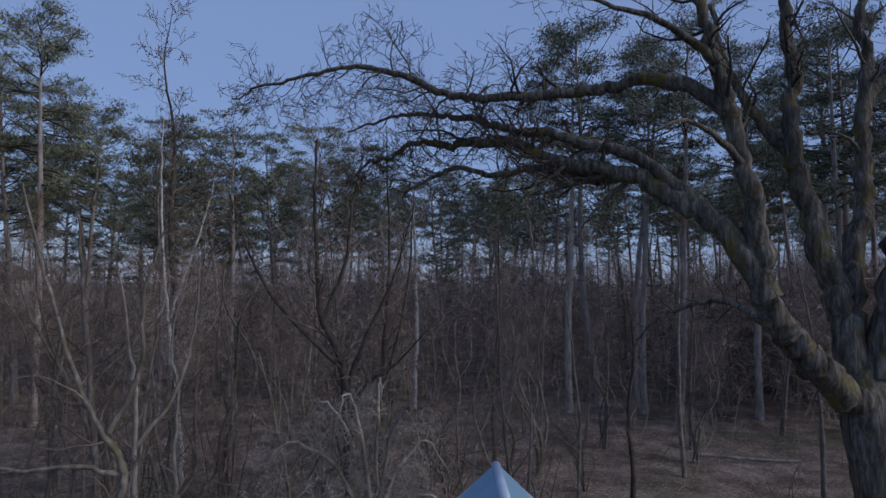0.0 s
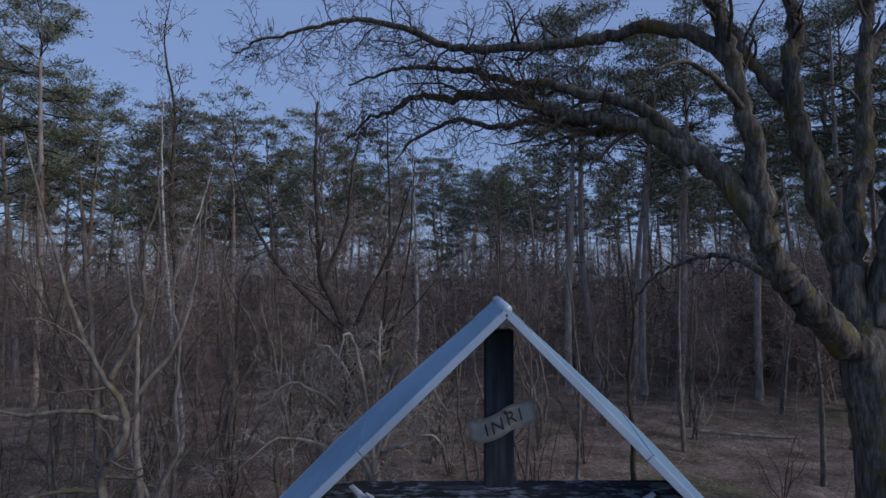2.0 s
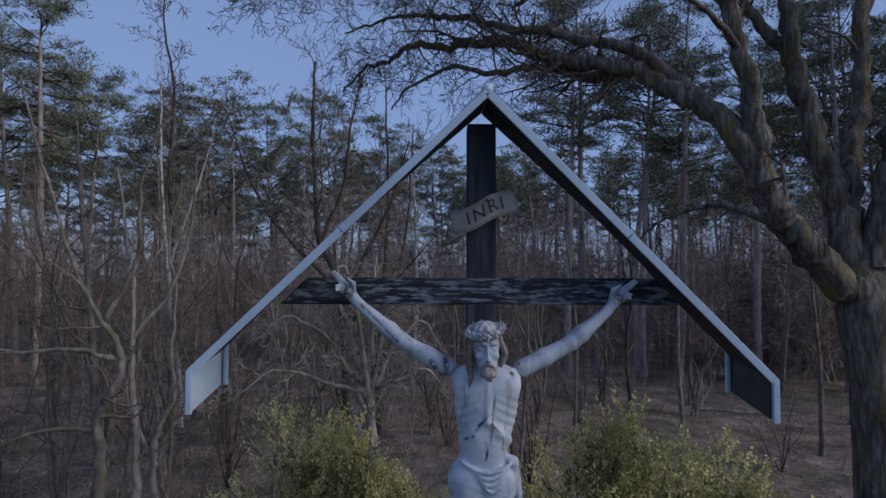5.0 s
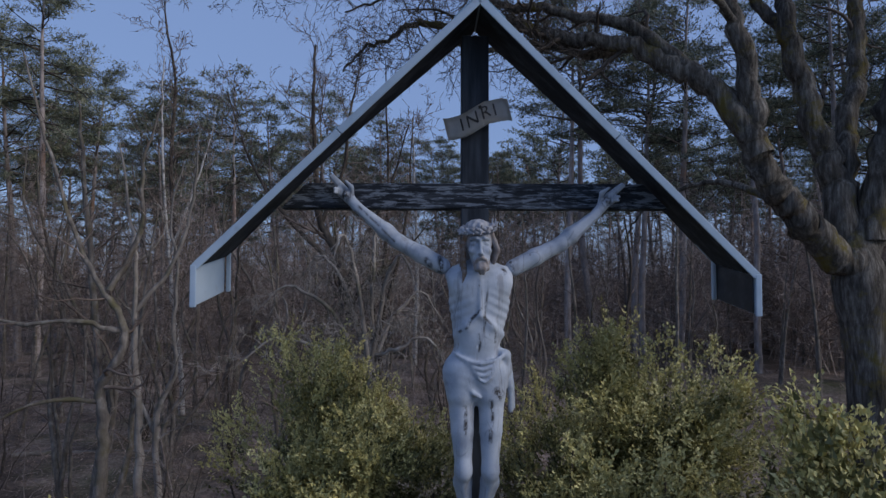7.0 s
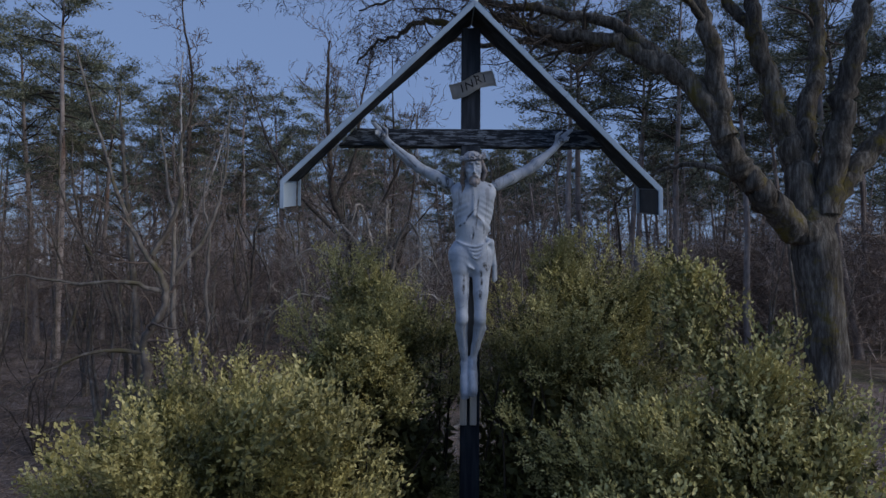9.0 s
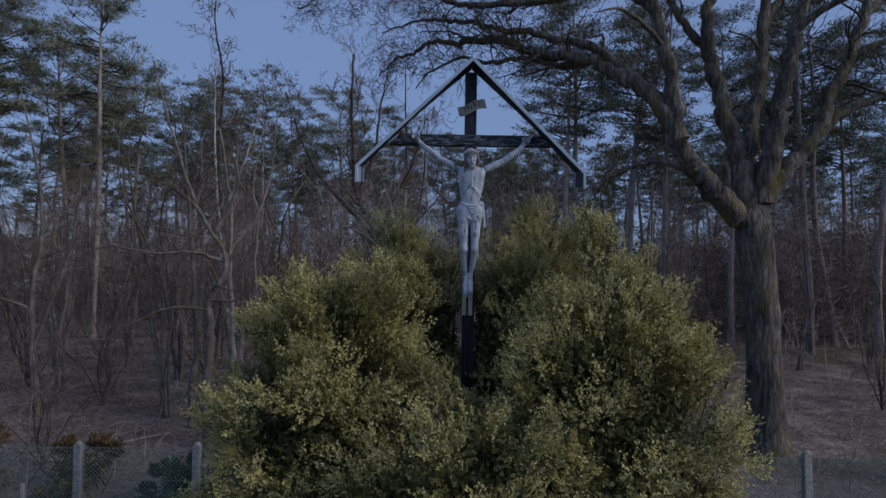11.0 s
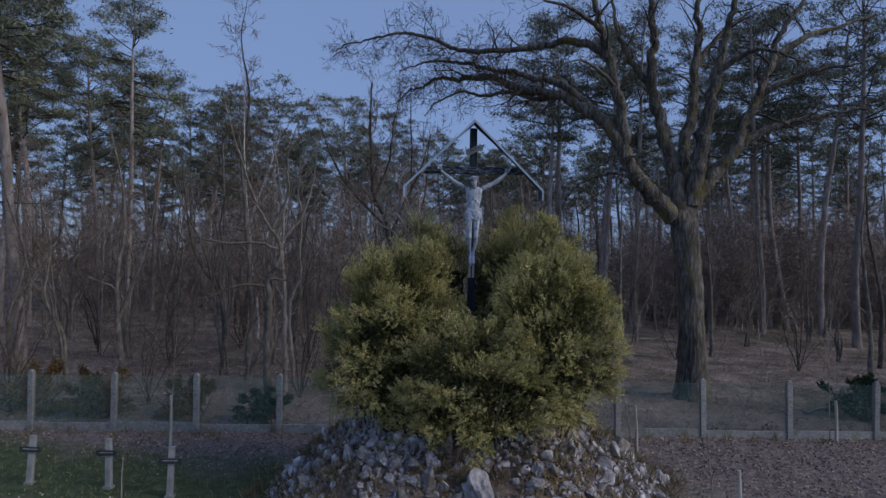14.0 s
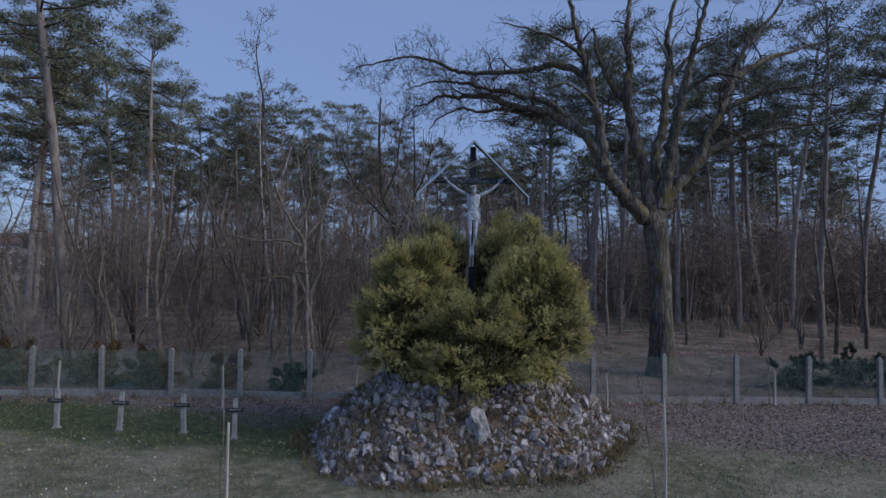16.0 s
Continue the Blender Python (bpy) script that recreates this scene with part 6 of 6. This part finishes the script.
def pine_model(seed, h, lean=0.3, low=0.55, spread=2.6, dense=1.0, nb=17, size=0.3):
    rng = np.random.default_rng(seed)
    t = Tubes()
    p = wander(rng, (0, 0, -0.2), (rng.normal() * 0.04, rng.normal() * 0.04, 1), h, 14, 0.035, 0.06)
    r = np.interp(np.linspace(0, 1, 15), [0, 0.03, 0.6, 1], [0.24, 0.185, 0.12, 0.03]) * (h / 19)
    t.add(p, r, 9, 0.03, rng)
    limb = Tubes()
    for _ in range(12):                      # dead stubs below the crown
        s = rng.uniform(0.28, low + 0.05)
        at = p[int(s * 14)]
        a = rng.uniform(0, 2 * math.pi)
        q = wander(rng, at, (math.cos(a), math.sin(a), 0.1), rng.uniform(0.4, 1.6), 3, 0.2, 0.03)
        limb.add(q, np.linspace(0.025, 0.008, 4), 3)
    at_all, way_all = [], []
    count = int(40 * dense)
    for k in range(count):
        s = low + (1 - low) * (k + rng.random()) / count
        i = min(int(s * 14), 13)
        f = s * 14 - i
        at = p[i] * (1 - f) + p[i + 1] * f
        top = (s - low) / (1 - low)
        length = spread * (0.4 + 0.6 * math.sin(math.pi * (0.22 + 0.66 * top))) * rng.uniform(0.5, 1.2)
        a = rng.uniform(0, 2 * math.pi)
        q = wander(rng, at, (math.cos(a), math.sin(a), 0.1 + 0.75 * top * top), length, 6, 0.2, 0.03)
        limb.add(q[::2], np.linspace(0.055 * (1.1 - 0.7 * top), 0.014, 4), 3)
        for m in range(int((5.2 if nb < 30 else 7) * dense)):
            u = 0.45 + 0.55 * rng.random() ** 0.5
            j = min(int(u * 6), 5)
            c = q[j] + (q[j + 1] - q[j]) * (u * 6 - j) + rng.normal(size=3) * np.array([0.3, 0.3, 0.1])
            at_all.append(c + rng.normal(size=(nb, 3)) * np.array([0.23, 0.23, 0.085]))
            w = rng.normal(size=(nb, 3)) * np.array([1, 1, 0.6]) + np.array([0, 0, 0.55])
            way_all.append(w)
    v, f = blades(rng, np.concatenate(at_all), np.concatenate(way_all), size, 0.13)
    return t.mesh("trunk", BARK_PINE), limb.mesh("branches", BARK_DARK), mesh_of("needles", v, f, NEEDLES)


def build_pines():
    models = [pine_model(400 + i, h, low=low, spread=sp, dense=dn) for i, (h, low, sp, dn) in enumerate((
        (19.0, 0.66, 3.2, 1.0), (18.0, 0.72, 2.8, 0.85), (20.0, 0.62, 3.4, 1.1), (17.5, 0.68, 2.7, 0.85), (19.5, 0.74, 3.2, 0.9), (18.5, 0.58, 3.0, 1.1)))]
    models += [pine_model(450 + i, h, low=low, spread=sp, dense=dn, nb=44, size=0.18) for i, (h, low, sp, dn) in enumerate((
        (19.0, 0.55, 3.3, 1.2), (18.5, 0.6, 3.0, 1.1), (19.5, 0.48, 3.5, 1.25)))]
    models += [pine_model(470 + i, h, low=low, spread=sp, dense=1.02, nb=38, size=0.18) for i, (h, low, sp) in enumerate((
        (19.0, 0.58, 3.3), (18.5, 0.64, 3.1), (19.5, 0.54, 3.4)))]
    text = "tall Scots pine with bare reddish trunk and high dark crown"

    def pine(k, x, y, scale, turn):
        root = thing("pine_tree", text, "tree", (x, y, ground_z(x, y)), "pines of the wood", turn=turn)
        root.scale = (scale, scale, scale)
        tr, br, nd = models[k]
        part_mesh("trunk", tr, root)
        tagged(part_mesh("branch_work", br, root), kind="stuff")
        tagged(part_mesh("needles", nd, root), kind="stuff")
    rng = np.random.default_rng(8)
    spots = [(-15.6, 14.4, 1.12), (-27.1, 29.3, 1.12), (-24.7, 28.4, 1.05), (-20.7, 32.2, 1.2), (-25.3, 37.5, 1.1), (-28.5, 43.9, 1.1), (-30.0, 34.5, 1.1), (-22.5, 40.0, 1.0),
             (-33.0, 27.0, 1.1), (-31.5, 52.0, 1.0), (-14.5, 33.0, 0.78),
             (24.75, 32.7, 1.15), (28.6, 38.2, 1.1), (25.0, 29.3, 1.15), (23.3, 23.7, 1.1), (28.6, 27.4, 1.1), (26.3, 40.7, 1.1), (21.5, 30.0, 1.12), (18.5, 33.0, 1.1),
             (8.4, 35.0, 1.2), (10.6, 36.5, 1.22), (12.6, 34.5, 1.12), (14.0, 33.0, 1.15), (13.0, 37.0, 1.2), (23.6, 38.0, 1.1), (24.0, 33.5, 1.15), (31.0, 24.0, 1.1), (33.5, 31.0, 1.1)]
    taken = [(x, y) for x, y, s in spots]
    for x, y, s in spots:
        pine((9 if x > 5 else 6) + int(rng.integers(3)), x, y, s * rng.uniform(0.96, 1.04), rng.uniform(0, 360))
    for x, y, s in ((-34.0, 46.0, 0.85), (-27.0, 50.0, 0.8), (-20.0, 46.0, 0.95), (-15.2, 45.0, 0.92), (-11.2, 46.0, 0.95), (-6.6, 44.0, 0.95), (-2.8, 46.0, 0.88), (1.5, 46.0, 0.8), (-38.0, 40.0, 0.85), (5.5, 52.0, 0.8)):
        taken.append((x, y))
        pine(8, x, y, s, rng.uniform(0, 360))
    made = 0
    while made < 122:
        x, y = rng.uniform(-62, 72), rng.uniform(38, 92)
        if abs(x - 2) > 16 + 0.62 * y or (y < 44 and -12 < x < 5 and rng.random() < 0.6):
            continue
        if x < -0.46 * (y + 11.6) and rng.random() < 0.5:
            continue
        if all((x - a) ** 2 + (y - b) ** 2 > 3.0 ** 2 for a, b in taken):
            taken.append((x, y))
            pine(int(rng.integers(6)), x, y, rng.uniform(0.86, 1.04), rng.uniform(0, 360))
            made += 1


build_pines()

# ---- undergrowth, brush, litter and grass ----


def brown_trees():
    """Slim leafless trees with reddish-brown twigs, three kinds repeated in front of the pines."""
    rng = np.random.default_rng(31)
    models = []
    for k in range(3):
        root = thing("slim_bare_tree", "slim leafless tree with fine reddish-brown twigs", "tree", (-9.0 + 7 * k, 24.0 + 3 * k, ground_z(-9.0 + 7 * k, 24.0 + 3 * k)), "slim bare trees")
        for m in range(2):
            h = rng.uniform(8.5, 11.5) - 2 * m
            e = rng.normal(size=2) * 0.8
            p = smooth_path([(0.1 * m, 0, -0.1), (e[0] * 0.2, e[1] * 0.2, h * 0.35), (e[0] * 0.6, e[1] * 0.6, h * 0.7), (e[0], e[1], h)], 4)
            r = np.linspace(0.085 - 0.02 * m, 0.012, len(p))
            t = Tubes()
            t.add(p, r, 7, 0.05, rng)
            st = part_mesh("trunk", t.mesh("trunk", BARK_MOSSY), root)
            w = Tubes()
            sprout(rng, w, p, r, 3, 0.4, 2.3, 0.85, 0.03, 0.28, 0.34, 0.4, 0.008, 5)
            tagged(part_mesh("twig_spray", w.mesh("twig_spray", BRUSH, True, 0.012), st), kind="stuff")
        models.append(root)
    k = 0
    while k < 58:
        y = rng.uniform(21, 48)
        x = 1 + rng.uniform(-1, 1) * (8 + 0.72 * y)
        if x > 2.5 and y < 27 and rng.random() < 0.85:
            continue
        s = rng.uniform(0.55, 1.05)
        ob = copy_thing(models[k % 3], pose(x, y, ground_z(x, y), 0, 0, rng.uniform(0, 360)))
        ob.scale = (s, s, s)
        k += 1


brown_trees()


def build_undergrowth():
    rng = np.random.default_rng(9)
    t = Tubes()

    def sapling(x, y, h, r0, twigs, thick):
        lean = rng.normal(size=2) * 0.3
        p = wander(rng, (x, y, ground_z(x, y) - 0.05), (lean[0], lean[1], 1), h, 5, 0.1, 0.04)
        t.add(p, np.linspace(r0, thick, 6), 3)
        for _ in range(twigs // 9):
            i = rng.integers(1, 5)
            q = p[i] + (p[i + 1] - p[i]) * rng.random()
            w = (rng.normal(size=3) * np.array([1, 1, 0.5]) + np.array([0, 0, 0.5])) * h * rng.uniform(0.14, 0.3)
            t.fine(q, w)
            for _ in range(6):
                t.fine(q + w * rng.uniform(0.2, 0.8), w * 0.3 + (rng.normal(size=3) + np.array([0, 0, 0.4])) * h * rng.uniform(0.04, 0.09))
        for _ in range(twigs):
            i = rng.integers(1, 5)
            t.fine(p[i] + (p[i + 1] - p[i]) * rng.random(), (rng.normal(size=3) * np.array([1, 1, 0.7]) + np.array([0, 0, 0.6])) * h * rng.uniform(0.06, 0.14))
    for _ in range(240):
        y = 14.0 + 38 * rng.random() ** 1.1
        x = rng.uniform(-1, 1) * (12 + 0.75 * y) + 2
        if 3.0 < x < 30 and y < 26 and rng.random() < 0.65:
            continue
        sapling(x, y, rng.uniform(0.9, 2.6) + 3.5 * min(1, y / 45) * rng.random(), rng.uniform(0.01, 0.022), int(rng.integers(30, 50)), 0.006)
    near = t
    ob = new("bare_undergrowth", near.mesh("bare_undergrowth", BRUSH, True, 0.006))
    tagged(ob, "brown thicket of thin bare saplings under the pines", "undergrowth", kind="stuff")
    t = Tubes()
    for _ in range(1600):                    # taller thin growth among the far pines
        y = rng.uniform(36, 98)
        x = rng.uniform(-1, 1) * (14 + 0.78 * y) + 2
        if x < -0.46 * (y + 11.6) and rng.random() < 0.6:
            continue
        sapling(x, y, 4.0 + 8.0 * rng.random() ** 1.2, rng.uniform(0.02, 0.055), int(rng.integers(60, 90)), 0.014)
    for _ in range(520):                     # dense growth at the eastern side
        y = rng.uniform(31, 56)
        sapling(rng.uniform(8, 44) + 0.25 * y, y, rng.uniform(3, 10), rng.uniform(0.02, 0.05), int(rng.integers(50, 80)), 0.012)
    for _ in range(200):                     # and along the western horizon
        y = rng.uniform(40, 95)
        sapling(rng.uniform(-60, -8) - 0.15 * y, y, rng.uniform(2.5, 5.5), rng.uniform(0.02, 0.05), int(rng.integers(50, 70)), 0.014)
    ob = new("far_thicket", t.mesh("far_thicket", BRUSH, True, 0.026))
    tagged(ob, "brown bare growth between the far pine trunks", "undergrowth", kind="stuff")
    b = Tubes()
    for _ in range(7500):                    # arching brambles and dead wood on the floor
        y = 8.2 + 46 * rng.random() ** 1.5
        x = rng.uniform(-1, 1) * (12 + 0.75 * y) + 2
        if x > 4 and rng.random() < 0.6:
            continue
        q = wander(rng, (x, y, ground_z(x, y) + 0.02), (rng.normal(), rng.normal(), rng.uniform(0.1, 1.4)), rng.uniform(0.5, 1.9), 6, 0.3, -0.16)
        q[:, 2] = np.maximum(q[:, 2], ground_z(x, y) + 0.02)
        b.add(q, np.linspace(rng.uniform(0.006, 0.014), 0.004, 7), 3)
    ob = new("fallen_brush", b.mesh("fallen_brush", BRUSH))
    tagged(ob, "tangle of dead twigs and bramble stems on the woodland floor", "brush", kind="stuff")


def build_logs():
    rng = np.random.default_rng(14)
    for x, y, turn, l, r in ((-9.0, 9.5, 35, 3.2, 0.05), (11.0, 8.6, 40, 2.0, 0.045), (-12.0, 18.0, 10, 4.0, 0.09), (24.0, 42.0, 80, 5.0, 0.12), (12.5, 27.0, -20, 4.0, 0.1), (1.0, 17.0, 60, 3.5, 0.07), (-3.5, 12.5, -30, 2.5, 0.06)):
        t = Tubes()
        a = math.radians(turn)
        p = wander(rng, (0, 0, r * 0.7), (math.cos(a), math.sin(a), 0.02), l, 6, 0.06, 0.0)
        p[:, 2] = r * 0.7
        t.add(p, np.linspace(r, r * 0.6, 7), 7, 0.06, rng)
        ob = new("fallen_branch", t.mesh("fallen_branch", BARK_GREY))
        ob.location = (x, y, ground_z(x, y))
        tagged(ob, "grey dead branch lying on the leaf litter", "branch", "fallen branches")


def build_litter():
    rng = np.random.default_rng(10)
    n = 100000
    x, y = rng.uniform(-18, 20, n), np.where(rng.random(n) < 0.66, rng.uniform(-1.4, 6.0, n), 6.2 + 24 * rng.random(n) ** 1.5)
    keep = ((y + 0.23 * x + 0.4 * np.sin(x * 0.9) + rng.normal(size=n) * 0.55) > 3.1) | (np.hypot(x - 0.75, y - 2.35) < 3.6)
    x, y = x[keep], y[keep]
    at = np.stack([x, y, np.array([max(ground_z(a, b), mound_h(a, b)) for a, b in zip(x, y)]) + 0.008 + 0.03 * rng.random(len(x))], 1)
    way = rng.normal(size=at.shape) * np.array([1, 1, 0.25])
    v, f = leaves(rng, at, way, 0.06, 0.3, 0.35)
    ob = new("leaf_litter", mesh_of("leaf_litter", v, f, DEAD_LEAF))
    tagged(ob, "brown fallen oak leaves scattered along the fence", "leaves", kind="stuff")
    n = 9000
    a, q = rng.uniform(0.9 * math.pi, 2.1 * math.pi, n), rng.uniform(0.5, 1.08, n)
    x = 0.75 + np.array([mound_r(k) for k in a]) * q * np.cos(a)
    y = 2.35 + np.array([mound_r(k) for k in a]) * q * np.sin(a)
    keep = np.array([noise.noise((c * 1.1, d * 1.1, 3.0)) for c, d in zip(x, y)]) > rng.uniform(-0.1, 0.7, n)
    x, y = x[keep], y[keep]
    at = np.stack([x, y, np.array([max(0.0, mound_h(c, d)) for c, d in zip(x, y)]) + rng.uniform(0.0, 0.1, len(x))], 1)
    v, f = leaves(rng, at, rng.normal(size=at.shape) * np.array([1, 1, 0.4]), 0.07, 0.32, 0.4)
    ob = new("mound_litter", mesh_of("mound_litter", v, f, BRAMBLE_LEAF))
    tagged(ob, "withered brown leaves and moss caught between the stones", "leaves", kind="stuff")
    n = 78000
    x, y = rng.uniform(-12, 11, n), rng.uniform(-6.5, 5.4, n)
    dens = np.array([noise.noise((a * 0.5, b * 0.5, 7.0)) for a, b in zip(x, y)])
    keep = (rng.random(n) < 0.6 + 0.8 * dens) & (y + 0.23 * x + 0.8 * dens < 3.2) & np.array([mound_h(a, b) < 0.05 for a, b in zip(x, y)])
    x, y = x[keep], y[keep]
    at = np.stack([x, y, np.zeros(len(x))], 1)
    way = rng.normal(size=at.shape) * np.array([0.6, 0.6, 0.1]) + np.array([0, 0, 0.9])
    v, f = leaves(rng, at, way, 0.075, 0.07, 0.1)
    ob = new("lawn_grass", mesh_of("lawn_grass", v, f, GRASS_BLADE))
    tagged(ob, "short patchy winter grass", "grass", kind="stuff")
    n = 3200
    x, y = rng.uniform(-12, 11, n), rng.uniform(-7.0, 2.0, n)
    keep = np.array([mound_h(c, d) < 0.02 and noise.noise((c * 0.4, d * 0.4, 11.0)) > -0.25 for c, d in zip(x, y)])
    at = np.stack([x[keep], y[keep], np.full(keep.sum(), 0.05)], 1)
    v, f = leaves(rng, at, rng.normal(size=at.shape) * np.array([1, 1, 0.5]), 0.04, 0.45, 0.3)
    ob = new("pale_petals", mesh_of("pale_petals", v, f, PETAL))
    tagged(ob, "tiny pale daisies and bleached leaf scraps in the lawn", "flowers", kind="stuff")
    # dry tufts along the foot of the mound and the fence
    pts = []
    for _ in range(620):
        a = rng.uniform(0.9 * math.pi, 2.1 * math.pi)
        q = rng.uniform(0.6, 1.12)
        pts.append((0.75 + mound_r(a) * q * math.cos(a), 2.35 + mound_r(a) * q * math.sin(a)))
    pts += [(rng.uniform(-14, 17), rng.uniform(5.2, 7.4)) for _ in range(150)]
    at, way = [], []
    for x, y in pts:
        k = 14
        at.append(np.array([x, y, max(0.0, mound_h(x, y))]) + rng.normal(size=(k, 3)) * np.array([0.06, 0.06, 0]))
        way.append(rng.normal(size=(k, 3)) * 0.5 + np.array([0, -0.1, 0.9]))
    v, f = leaves(rng, np.concatenate(at), np.concatenate(way), 0.2, 0.028, 0.1)
    ob = new("dry_tufts", mesh_of("dry_tufts", v, f, DRY_GRASS))
    tagged(ob, "dry pale grass tufts among the stones", "grass", kind="stuff")


build_undergrowth()
build_logs()
build_litter()
for i, (x, y, r, h) in enumerate(((12.2, 8.3, 1.0, 0.9), (14.6, 9.0, 1.5, 1.1), (17.5, 8.6, 1.3, 0.9), (-14.6, 8.2, 1.2, 0.9), (-4.4, 7.3, 0.6, 0.7))):
    shrub("low_evergreen", "low dark green evergreen growth behind the wire fence", "shrub", (x, y, h * 0.5), (r, 0.8, h * 0.7), 700, 0.05, 500 + i, HEDGE_LEAF, 0.0, 10, 0.2,
          "evergreens behind the fence")

for i, (x, y, r, h) in enumerate(((-13.2, 7.6, 1.2, 1.2), (-10.9, 7.9, 1.2, 1.1), (-8.8, 7.5, 1.0, 1.15), (-16.0, 7.9, 1.5, 1.3), (-6.6, 7.7, 0.9, 0.8))):
    shrub("bramble_thicket", "brown bramble thicket with withered leaves behind the fence", "bramble", (x, y, h * 0.5), (r, 0.7, h * 0.75), 800, 0.05, 540 + i, BRAMBLE_LEAF, 0.0, 8, 0.2,
          "brambles behind the fence")

# ---- the far edge of the wood ----


def build_far():
    b = thing("far_building", "pale two-storey building with a dull roof beyond the trees", "building", (-84, 112, 0))
    part("wall", box((15, 9, 7.0), (0, 0, 3.5)), WHITE_RENDER, b)
    roof = bmesh.new()
    v = [roof.verts.new(p) for p in ((-8, -5, 7.0), (8, -5, 7.0), (8, 5, 7.0), (-8, 5, 7.0), (-8, 0, 9.6), (8, 0, 9.6))]
    for f in ((0, 1, 5, 4), (2, 3, 4, 5), (0, 4, 3), (1, 2, 5), (3, 2, 1, 0)):
        roof.faces.new([v[i] for i in f])
    part("roof", roof, ROOF_TILE, b)
    for z in (1.9, 4.9):
        for k in range(5):
            part("window", box((1.2, 0.1, 1.4), (-5.6 + 2.8 * k, -4.52, z), 0.02), WINDOW_GLASS, b)


build_far()
build_stones()
